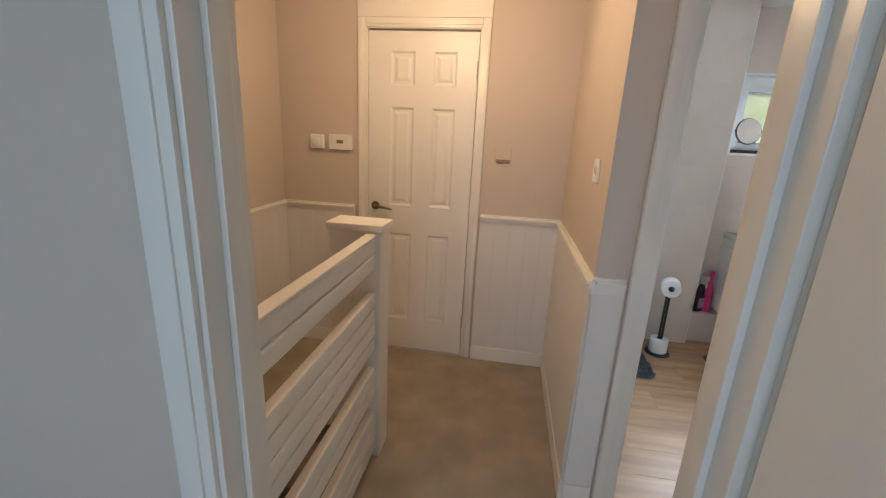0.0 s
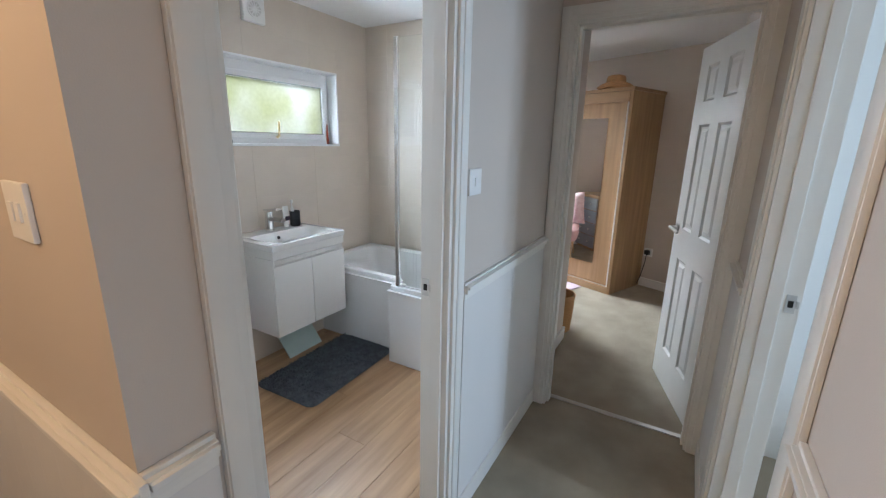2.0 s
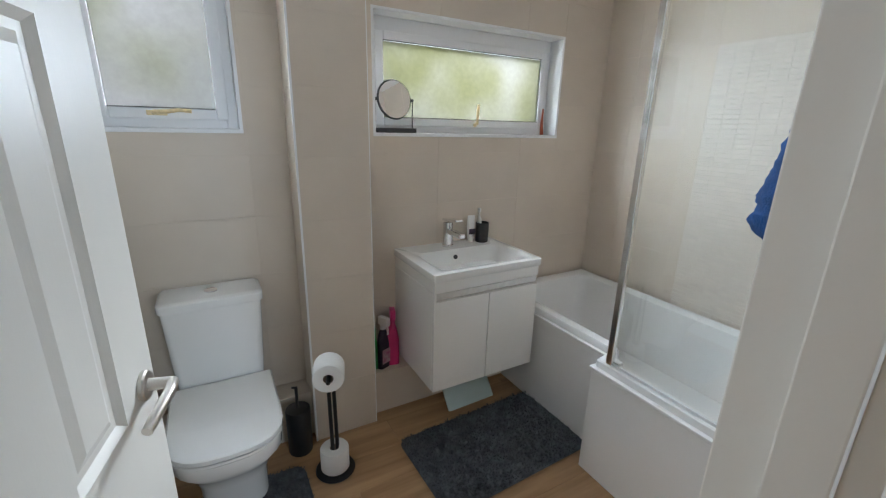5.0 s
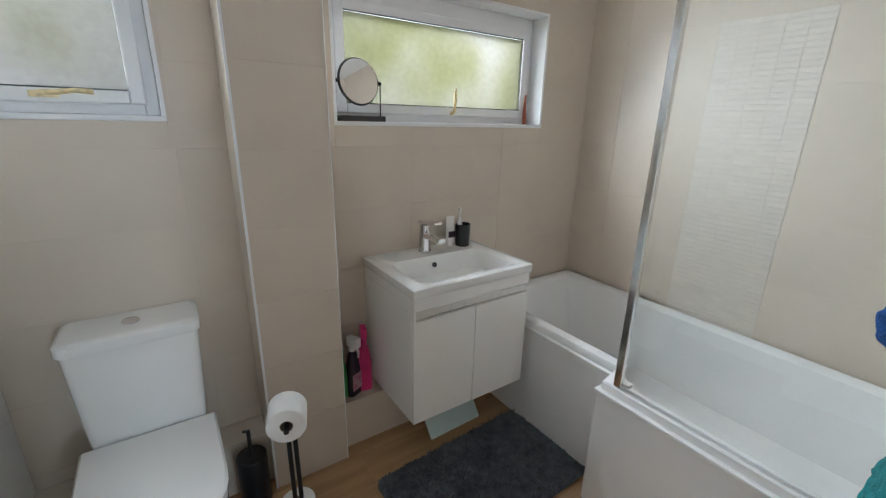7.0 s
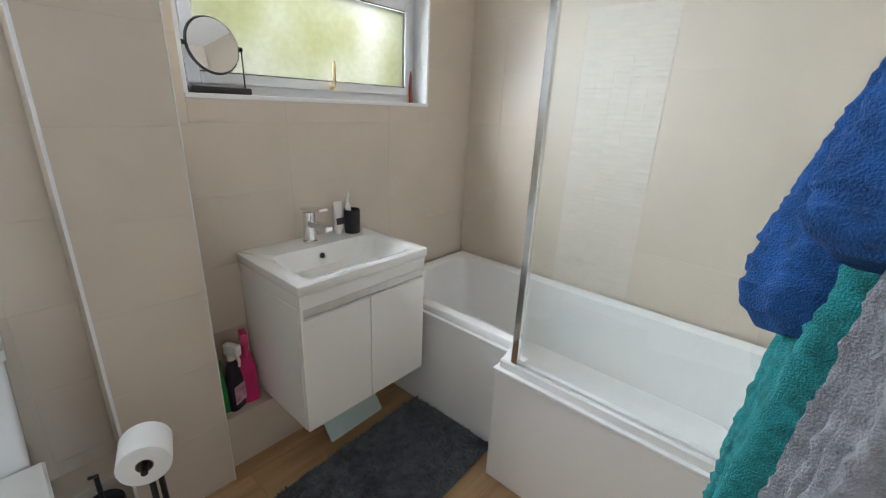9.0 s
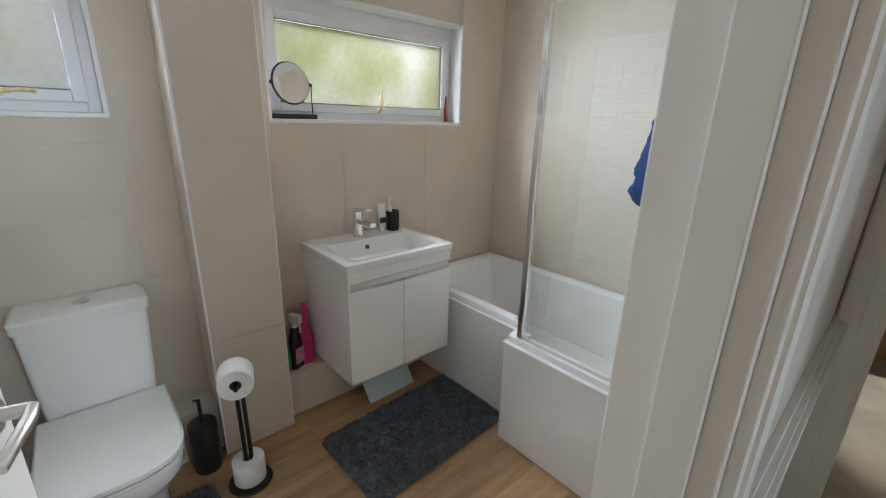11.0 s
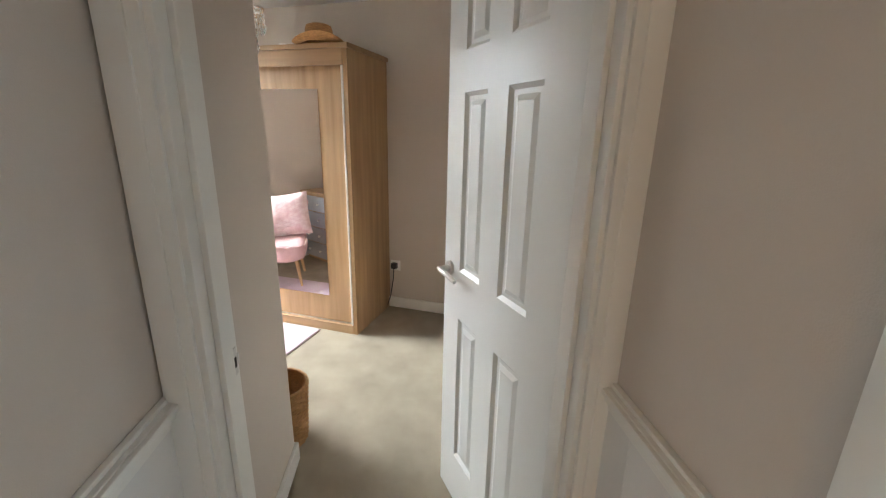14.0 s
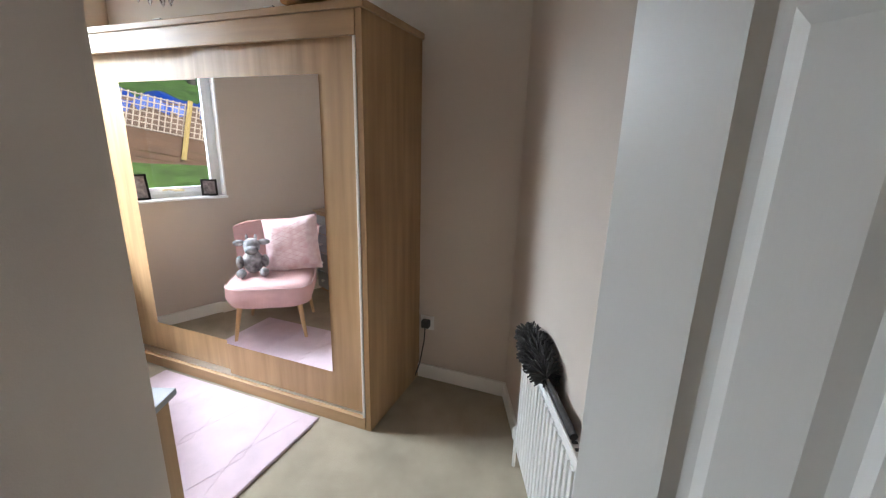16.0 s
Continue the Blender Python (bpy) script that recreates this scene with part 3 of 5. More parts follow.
def switch(at, label, rocker=1, w=0.086, h=0.086):
    s = thing("light_switch", label, "switch", at)
    part("plate", boxes(((-w / 2, -0.008, -h / 2), (w / 2, -0.0002, h / 2)), bev=0.0025), PLATE, s)
    for i in range(rocker):
        x = (i - (rocker - 1) / 2) * 0.026
        bm = bmesh.new()
        box(bm, (x - 0.008, -0.0115, -0.014), (x + 0.008, -0.0075, 0.014), 0.001)
        part("rocker", bm, PLATE, s)
    for x in (-0.03, 0.03):
        bm = bmesh.new()
        lathe(bm, [(0.003, 0), (0.003, 0.0008)], seg=10, m=Matrix.Translation((x, -0.0078, 0)) @ Matrix.Rotation(radians(90), 4, "X"))
        part("screw", bm, PLATE, s)
    return s


switch(pose(HX, 1.712, 1.335, 0, 0, -90), "white plastic light switch on the landing wall", 2)
switch(pose(1.455, YH, 1.318), "white plastic light switch beside the bathroom doorway", 1)
sw = switch(pose(0.047, YL, 1.335), "mushroom painted switch plate with its shadow built as a dark strip", 2, 0.09, 0.085)
for piece in sw.children:
    piece.data.materials[0] = WALL
# Shadow at the plate's foot, built as a dark strip in the card colour.
part("shade_strip", boxes(((-0.04, -0.0105, -0.04), (0.04, -0.0082, -0.022))), CARD, sw, "dark strip in place of the plate's shadow")
th = thing("wall_thermostat", "white heating thermostat with a small amber display", "thermostat", pose(-0.945, YL, 1.362))
part("case", boxes(((-0.073, -0.03, -0.045), (0.073, -0.0002, 0.045)), bev=0.006), PLATE, th)
part("display", boxes(((-0.02, -0.0318, -0.008), (0.022, -0.0305, 0.012))), LCD, th)
th = thing("wall_sensor", "small square white heating control on the wall", "thermostat", pose(-1.095, YL, 1.36))
part("case", boxes(((-0.042, -0.032, -0.042), (0.042, -0.0002, 0.042)), bev=0.008), PLATE, th)
bm = bmesh.new()
lathe(bm, [(0.026, 0), (0.026, 0.008), (0.022, 0.01)], m=Matrix.Translation((0, -0.032, 0)) @ Matrix.Rotation(radians(90), 4, "X"))
part("dial", bm, PLATE, th, smooth=True)
lampf = thing("ceiling_lamp", "pendant lamp with a white rose on the landing ceiling", "lamp", pose(-0.3, 1.76, H))
bm = bmesh.new()
lathe(bm, [(0.05, -0.012), (0.05, 0)])
part("ceiling_rose", bm, PLATE, lampf, smooth=True)
bm = bmesh.new()
tube(bm, [(0, 0, -0.01), (0, 0, -0.2)], 0.006)
part("flex", bm, PLATE, lampf)

# ---- bathroom ----
# tiles
TILES = {}


def tile_piece(w, h, d, material):
    key = (round(w, 3), round(h, 3), material.name)
    if key not in TILES:
        bm = bmesh.new()
        b = min(0.0007, w / 5, h / 5)
        loft(bm, [[(0, 0, 0), (w, 0, 0), (w, 0, h), (0, 0, h)], [(0, -d + b, 0), (w, -d + b, 0), (w, -d + b, h), (0, -d + b, h)],
                  [(b, -d, b), (w - b, -d, b), (w - b, -d, h - b), (b, -d, h - b)]], cap0=False)
        TILES[key] = done("tile", bm, material)
    return TILES[key]


def cut(rects, hole):
    out = []
    for x0, z0, x1, z1 in rects:
        a, b, c, d = hole[0], hole[2], hole[1], hole[3]
        if a >= x1 or c <= x0 or b >= z1 or d <= z0:
            out.append((x0, z0, x1, z1))
            continue
        if x0 < a:
            out.append((x0, z0, a, z1))
        if x1 > c:
            out.append((c, z0, x1, z1))
        m0, m1 = max(x0, a), min(x1, c)
        if z0 < b:
            out.append((m0, z0, m1, b))
        if z1 > d:
            out.append((m0, d, m1, z1))
    return out


def tile_wall(parent, place, length, xs, zs, holes=(), skip=(), material=None):
    g = 0.0004
    for xa, xb in zip(xs, xs[1:]):
        for za, zb in zip(zs, zs[1:]):
            rects = [(xa, za, xb, zb)]
            for hole in holes:
                rects = cut(rects, hole)
            for x0, z0, x1, z1 in rects:
                if x1 - x0 < 0.012 or z1 - z0 < 0.012:
                    continue
                ob = new("tile", tile_piece(x1 - x0 - 2 * g, z1 - z0 - 2 * g, 0.0078, material or TILE))
                ob.parent = parent
                ob.matrix_world = place @ Matrix.Translation((x0 + g, 0, z0 + g))


ZT = [0.0, 0.02, 0.283, 0.543, 0.803, 1.063, 1.318, 1.58, 1.84, 2.10, H]
tile_wall(north, Matrix.Translation((0, YN + 0.008, 0)), 2.6, [0.523, 1.07, 1.515, 1.94, 2.46, 3.062], ZT, [WIN1, WIN2])
mos = (YN - 2.685, YN - 2.30, 0.52, 1.84)
tile_wall(east, Matrix.Translation((XE + 0.008, YN, 0)) @ Matrix.Rotation(radians(-90), 4, "Z"), 1.7,
          [0.008, YN - 3.11, YN - 2.685, YN - 2.30, YN - 1.886, 1.725], ZT, [mos])
mosaic = struct("mosaic_panel", boxes(((XE + 0.001, 2.301, 0.52), (XE + 0.0075, 2.684, 1.84))), GROUT, "panel of thin stacked cream mosaic strips over the bath", "tiles")
mm = Matrix.Translation((XE + 0.004, 2.685, 0)) @ Matrix.Rotation(radians(-90), 4, "Z")
cols = [0.0, 0.08, 0.155, 0.235, 0.31, 0.385]
strip_rows = [0.52 + 0.022 * i for i in range(61)]
for ca, cb in zip(cols, cols[1:]):
    for za, zb in zip(strip_rows, strip_rows[1:]):
        g = 0.002
        ob = new("strip", tile_piece(cb - ca - 2 * g, zb - za - 2 * g, 0.0048, MOSAIC))
        ob.parent = mosaic
        ob.matrix_world = mm @ Matrix.Translation((ca + g, 0, za + g))
column = struct("pipe_column", boxes(((1.2216, 3.1516, 0), (1.5154, YN, H))), TILE, "cream tiled boxed-in pipe column", "column")
tile_wall(column, Matrix.Translation((0, 3.158, 0)), 0.3, [1.222, 1.515], ZT)
tile_wall(column, Matrix.Translation((1.509, 3.158, 0)) @ Matrix.Rotation(radians(90), 4, "Z"), 0.2, [0.0, 0.17], ZT)
tile_wall(column, Matrix.Translation((1.228, YN - 0.001, 0)) @ Matrix.Rotation(radians(-90), 4, "Z"), 0.2, [0.0, 0.172], ZT)
part("corner_bead", boxes(((1.2165, 3.1465, 0), (1.2245, 3.153, H))), UPVC, column, "white plastic tile edge")
part("corner_bead", boxes(((1.5145, 3.1495, 0), (1.518, 3.153, H))), UPVC, column, "white plastic tile edge")
ledge = struct("pipe_ledge", boxes(((0.523, 3.2116, 0), (1.221, YN, 0.225)), ((1.516, 3.2116, 0), (2.38, YN, 0.225))), GROUT, "low cream tiled pipe ledge along the wall", "ledge")
tile_wall(ledge, Matrix.Translation((0, 3.218, 0)), 1, [0.523, 0.86, 1.219], [0.0, 0.23])
tile_wall(ledge, Matrix.Translation((0, 3.218, 0)), 1, [1.52, 1.94, 2.37], [0.0, 0.23])
bm = boxes(((0.523, 3.209, 0.2252), (1.219, YN, 0.233)), ((1.519, 3.209, 0.2252), (2.36, YN, 0.233)), bev=0.002)
part("ledge_top", bm, TILE, ledge)

# plank floor
floor_b = struct("floor_bathroom", boxes(((HX + 0.1, 1.53, -0.12), (XE, YN, -0.006))), PLANK, "oak plank floor in the bathroom", "floor")
pm = {}
row = 0
y = 1.532
while y < YN - 0.02:
    yb = min(y + 0.178, YN)
    x = HX + 0.106 - (row * 0.47) % 1.2
    while x < XE:
        xa, xb = max(x, HX + 0.106), min(x + 1.2, XE)
        if xb - xa > 0.03:
            key = (round(xb - xa, 3), round(yb - y, 3))
            if key not in pm:
                w, d = xb - xa - 0.0008, yb - y - 0.0008
                bm = bmesh.new()
                loft(bm, [[(0, 0, -0.006), (w, 0, -0.006), (w, d, -0.006), (0, d, -0.006)], [(0, 0, -0.001), (w, 0, -0.001), (w, d, -0.001), (0, d, -0.001)],
                          [(0.001, 0.001, 0), (w - 0.001, 0.001, 0), (w - 0.001, d - 0.001, 0), (0.001, d - 0.001, 0)]], cap0=False)
                pm[key] = done("plank", bm, PLANK)
            ob = new("plank", pm[key])
            ob.parent = floor_b
            ob.location = (xa + 0.0008, y + 0.0008, 0)
        x += 1.2
    y += 0.178
    row += 1


def casement(name, label, x0, x1, z0, z1, y_in, y_out, pane_mat, head=0.0, handle=None, sill=0.0):
    """A white window: lined reveal, outer frame, sash and pane."""
    w = thing(name, label, "window", kind="structure")
    t = 0.012
    bm = boxes(((x0, y_in, z0), (x0 + t, y_out, z1)), ((x1 - t, y_in, z0), (x1, y_out, z1)), ((x0 + t, y_in, z1 - t), (x1 - t, y_out, z1)))
    part("reveal_lining", bm, UPVC, w)
    part("window_sill", boxes(((x0 - 0.0, y_in - sill - 0.004, z0 - 0.004), (x1, y_out, z0 + t)), bev=0.003), UPVC, w)
    a0, a1, b0, b1 = x0 + t, x1 - t, z0 + t, z1 - t
    ym = y_out - 0.07
    f = 0.038
    bm = boxes(((a0, ym, b0), (a0 + f, y_out, b1)), ((a1 - f, ym, b0), (a1, y_out, b1)), ((a0 + f, ym, b0), (a1 - f, y_out, b0 + f)), ((a0 + f, ym, b1 - f - head), (a1 - f, y_out, b1)), bev=0.003)
    part("window_frame", bm, UPVC, w)
    c0, c1, d0, d1 = a0 + f - 0.006, a1 - f + 0.006, b0 + f - 0.006, b1 - f - head + 0.006
    g = 0.042
    ys = ym - 0.018
    bm = boxes(((c0, ys, d0), (c0 + g, ym + 0.03, d1)), ((c1 - g, ys, d0), (c1, ym + 0.03, d1)), ((c0 + g, ys, d0), (c1 - g, ym + 0.03, d0 + g)), ((c0 + g, ys, d1 - g), (c1 - g, ym + 0.03, d1)), bev=0.006)
    sash_ob = part("sash", bm, UPVC, w)
    bm = boxes(((c0 + g - 0.003, ys + 0.006, d0 + g - 0.003), (c0 + g, ys + 0.012, d1 - g + 0.003)), ((c1 - g, ys + 0.006, d0 + g - 0.003), (c1 - g + 0.003, ys + 0.012, d1 - g + 0.003)),
               ((c0 + g, ys - 0.0005, d0 + g - 0.004), (c1 - g, ys + 0.004, d0 + g)), ((c0 + g, ys - 0.0005, d1 - g), (c1 - g, ys + 0.004, d1 - g + 0.004)))
    part("glazing_gasket", bm, BLACK, sash_ob, "thin black rubber gasket")
    pane = part("pane", boxes(((c0 + g, ys + 0.012, d0 + g), (c1 - g, ys + 0.016, d1 - g))), pane_mat, w)
    pane.visible_shadow = False
    if handle:
        hx, way = handle
        bm = bmesh.new()
        tube(bm, [(hx - 0.03 * way, ys - 0.004, d0 + g / 2), (hx - 0.03 * way, ys - 0.024, d0 + g / 2 + 0.002), (hx + 0.01 * way, ys - 0.03, d0 + g / 2 + 0.005),
                  (hx + 0.05 * way, ys - 0.026, d0 + g / 2 + 0.012), (hx + 0.09 * way, ys - 0.03, d0 + g / 2 + 0.009)], [0.009, 0.009, 0.008, 0.007, 0.008], 10)
        box(bm, (hx - 0.055 * way, ys - 0.006, d0 + g / 2 - 0.009), (hx + 0.01 * way, ys - 0.0005, d0 + g / 2 + 0.009), 0.002)
        part("handle", bm, BRASS, w, "worn brass window handle", smooth=True)
    return w, ys, d0, g


win, ys1, d1z, g1 = casement("window_1", "white awning window with frosted glass over the basin", *WIN1, YN, YN + 0.17, FROST, head=0.03)
bm = bmesh.new()
tube(bm, [(2.2, ys1 - 0.006, d1z + 0.012), (2.2, ys1 - 0.028, d1z + 0.022), (2.202, ys1 - 0.03, d1z + 0.05), (2.206, ys1 - 0.026, d1z + 0.085), (2.205, ys1 - 0.03, d1z + 0.118)], [0.01, 0.009, 0.007, 0.009, 0.006], 10)
part("handle", bm, BRASS, win, "worn brass window handle standing upright", smooth=True)
casement("window_2", "small white window with frosted glass over the toilet", *WIN2, YN, YN + 0.13, FROST, handle=(0.80, 1))
cord = bmesh.new()
tube(cord, [(2.672, 3.40, 1.413), (2.67, 3.405, 1.48), (2.676, 3.408, 1.56)], [0.011, 0.008, 0.004], 8)
solo("window_stay", cord, RUST, "rust-red stay standing at the window corner", "window stay", smooth=True)

fan = thing("extractor_fan", "square white extractor fan with a round grille", "extractor fan", pose(2.02, YN, 2.2))
part("case", boxes(((-0.075, -0.035, -0.075), (0.075, 0.0, 0.075)), bev=0.008), PLATE, fan)
bm = bmesh.new()
lathe(bm, [(0.05, 0), (0.05, 0.006), (0.042, 0.006), (0.042, 0.001)], m=Matrix.Translation((0, -0.035, 0)) @ Matrix.Rotation(radians(90), 4, "X"), caps=False)
part("ring", bm, PLATE, fan, smooth=True)
bm = bmesh.new()
lathe(bm, [(0.042, 0), (0.042, 0.0012)], m=Matrix.Translation((0, -0.0351, 0)) @ Matrix.Rotation(radians(90), 4, "X"))
part("grille", bm, STEEL, fan, "grey fan opening")
bm = bmesh.new()
for i in range(6):
    box(bm, (-0.042, -0.04, -0.003), (0.042, -0.0365, 0.003), m=Matrix.Rotation(radians(30 * i), 4, "Y"))
part("blades", bm, PLATE, fan)

# vanity
VX0, VX1, VY, VB, VT = 1.694, 2.282, 2.885, 0.268, 0.847
van = thing("vanity_unit", "white gloss wall-hung vanity unit with two doors", "vanity unit")
part("body", boxes(((VX0 + 0.006, VY + 0.03, VB), (VX1 - 0.006, YN, 0.755)), bev=0.002), WHITE_GLOSSY, van)
part("apron", boxes(((VX0 + 0.006, VY + 0.01, 0.757), (VX1 - 0.006, VY + 0.028, 0.806)), ((VX0 + 0.006, VY + 0.0285, 0.757), (VX0 + 0.022, YN, 0.806)), ((VX1 - 0.022, VY + 0.0285, 0.757), (VX1 - 0.006, YN, 0.806)), bev=0.0015), WHITE_GLOSSY, van)
part("end_stile", boxes(((VX0 + 0.006, VY + 0.01, 0.7145), (VX0 + 0.016, VY + 0.0295, 0.7565))), WHITE_GLOSSY, van)
part("handle_recess", boxes(((VX0 + 0.017, VY + 0.0265, 0.715), (VX1 - 0.008, VY + 0.0295, 0.756))), STEEL, van)
mid = (VX0 + VX1) / 2
for a, b in ((VX0 + 0.006, mid - 0.0015), (mid + 0.0015, VX1 - 0.006)):
    dr = part("door", boxes(((a, VY + 0.01, VB + 0.002), (b, VY + 0.0285, 0.714)), bev=0.0025), WHITE_GLOSSY, van)
bm = boxes(((VX0 + 0.017, VY + 0.013, 0.7145), (VX1 - 0.008, VY + 0.0255, 0.7195)), ((VX0 + 0.017, VY + 0.0205, 0.72), (VX1 - 0.008, VY + 0.0255, 0.75)), bev=0.001)
part("handle_rail", bm, STEEL, van, "long aluminium finger pull")
basin = thing("wash_basin", "white ceramic basin with a rectangular bowl", "basin")
bm = bmesh.new()
o = (VX0, VY, VX1, YN)
loops = [rrect(o[0] + 0.03, o[1] + 0.035, o[2] - 0.03, o[3], 0.75, 0.03), rrect(o[0] + 0.03, o[1] + 0.035, o[2] - 0.03, o[3], 0.807, 0.03), rrect(o[0] + 0.004, o[1] + 0.004, o[2] - 0.004, o[3], 0.808, 0.006), rrect(*o, 0.816, 0.006), rrect(*o, VT - 0.003, 0.006), rrect(o[0] + 0.004, o[1] + 0.004, o[2] - 0.004, o[3] - 0.002, VT, 0.008),
         rrect(o[0] + 0.055, o[1] + 0.035, o[2] - 0.055, o[3] - 0.135, VT, 0.04), rrect(o[0] + 0.065, o[1] + 0.045, o[2] - 0.065, o[3] - 0.143, VT - 0.008, 0.04),
         rrect(o[0] + 0.10, o[1] + 0.07, o[2] - 0.10, o[3] - 0.17, VT - 0.075, 0.05), rrect(o[0] + 0.16, o[1] + 0.11, o[2] - 0.16, o[3] - 0.21, VT - 0.085, 0.04)]
loft(bm, loops)
part("bowl", bm, CERAMIC, basin, smooth=True)
bm = bmesh.new()
lathe(bm, [(0.0115, 0), (0.0115, 0.003), (0.008, 0.003)], seg=16, m=Matrix.Translation((1.965, 3.172, VT - 0.036)) @ Matrix.Rotation(radians(70), 4, "X"))
part("overflow", bm, BLACK, basin, "dark overflow hole")
bm = bmesh.new()
lathe(bm, [(0.022, 0), (0.022, 0.004), (0.012, 0.006)], c=(1.985, 3.03, VT - 0.085), seg=16)
part("waste", bm, CHROME, basin, smooth=True)
tap = thing("basin_tap", "chrome mono basin tap with a flat lever", "tap", pose(1.966, 3.255, VT + 0.0005) @ Matrix.Scale(1.15, 4))
bm = bmesh.new()
lathe(bm, [(0.026, 0), (0.026, 0.008), (0.0225, 0.012), (0.0215, 0.1), (0.0225, 0.112)])
part("body", bm, CHROME, tap, smooth=True)
part("spout", boxes(((-0.016, -0.125, 0.062), (0.016, -0.01, 0.085)), bev=0.006), CHROME, tap)
bm = bmesh.new()
box(bm, (-0.019, -0.095, 0), (0.019, 0.024, 0.011), 0.004, Matrix.Translation((0, 0, 0.118)) @ Matrix.Rotation(radians(-7), 4, "X"))
part("lever", bm, CHROME, tap)
tum = thing("tumbler", "black tumbler on the basin", "tumbler", pose(2.183, 3.262, VT + 0.0005))
bm = bmesh.new()
lathe(bm, [(0.033, 0), (0.035, 0.004), (0.036, 0.105), (0.033, 0.107), (0.031, 0.1), (0.03, 0.01)])
part("cup", bm, BLACK, tum, smooth=True)
brush = thing("toothbrush", "white electric toothbrush standing in the tumbler", "toothbrush", pose(2.173, 3.268, VT + 0.012, 4, -6, 0))
bm = bmesh.new()
lathe(bm, [(0.009, 0), (0.012, 0.04), (0.012, 0.115), (0.006, 0.128), (0.004, 0.15), (0.004, 0.16)], seg=14)
part("handle", bm, PLATE, brush, smooth=True)
part("head", boxes(((-0.006, -0.01, 0.155), (0.006, 0.005, 0.178)), bev=0.003), PLATE, brush)
tpaste = thing("toothpaste_tube", "white and purple toothpaste tube standing on its cap", "toothpaste", pose(2.122, 3.282, VT + 0.0005))
bm = bmesh.new()
loft(bm, [rrect(-0.018, -0.017, 0.018, 0.017, 0.018, 0.015), rrect(-0.019, -0.016, 0.019, 0.016, 0.05, 0.013), rrect(-0.022, -0.004, 0.022, 0.004, 0.13, 0.003), rrect(-0.022, -0.002, 0.022, 0.002, 0.145, 0.0015)])
part("tube", bm, PLATE, tpaste, smooth=True)
bm = bmesh.new()
lathe(bm, [(0.014, 0), (0.014, 0.018)], seg=16)
part("cap", bm, PLATE, tpaste)
part("printed_band", boxes(((-0.0195, -0.0175, 0.045), (0.0195, -0.0165, 0.075))), PURPLEP, tpaste)
vm = thing("vanity_mirror", "round tilting mirror on a black wire stand", "mirror", pose(1.722, 3.375, 1.4125, 0, 0, 8))
part("base", boxes(((-0.105, -0.035, 0), (0.105, 0.035, 0.022)), bev=0.003), BLACK, vm)
for s in (-1, 1):
    bm = bmesh.new()
    tube(bm, [(s * 0.102, 0, 0.02), (s * 0.102, 0, 0.152)], 0.0028, 8)
    part("upright", bm, BLACK, vm)
    bm = bmesh.new()
    lathe(bm, [(0.008, 0), (0.008, 0.012)], seg=12, m=Matrix.Translation((s * 0.092, 0, 0.15)) @ Matrix.Rotation(radians(90 * s), 4, "Y"))
    part("pivot", bm, BLACK, vm)
bm = bmesh.new()
tilt = Matrix.Translation((0, 0, 0.15)) @ Matrix.Rotation(radians(82), 4, "X")
lathe(bm, [(0.089, -0.006), (0.092, 0), (0.089, 0.006), (0.085, 0.006), (0.085, 0.003)], seg=40, m=tilt)
part("rim", bm, BLACK, vm, smooth=True)
bm = bmesh.new()
lathe(bm, [(0.085, 0.0065), (0.085, 0.0072)], seg=40, m=tilt)
part("glass", bm, MIRROR, vm, "round mirror glass")

# bathroom scale leaning under the vanity
sc = thing("bathroom_scale", "pale green glass bathroom scale leaning under the vanity", "scale", pose(2.02, 3.045, 0.004, 52, 0, 2))
bm = bmesh.new()
loft(bm, [rrect(-0.145, 0, 0.145, 0.27, 0, 0.008), rrect(-0.145, 0, 0.145, 0.27, 0.008, 0.008)])
part("plate", bm, SCALE_G, sc)
part("display", boxes(((-0.04, 0.20, 0.0081), (0.04, 0.235, 0.009))), STEEL, sc)
for x in (-0.12, 0.12):
    for yy in (0.03, 0.24):
        bm = bmesh.new()
        lathe(bm, [(0.014, -0.014), (0.016, 0)], c=(x, yy, 0), seg=14)
        part("foot", bm, BLACK, sc)


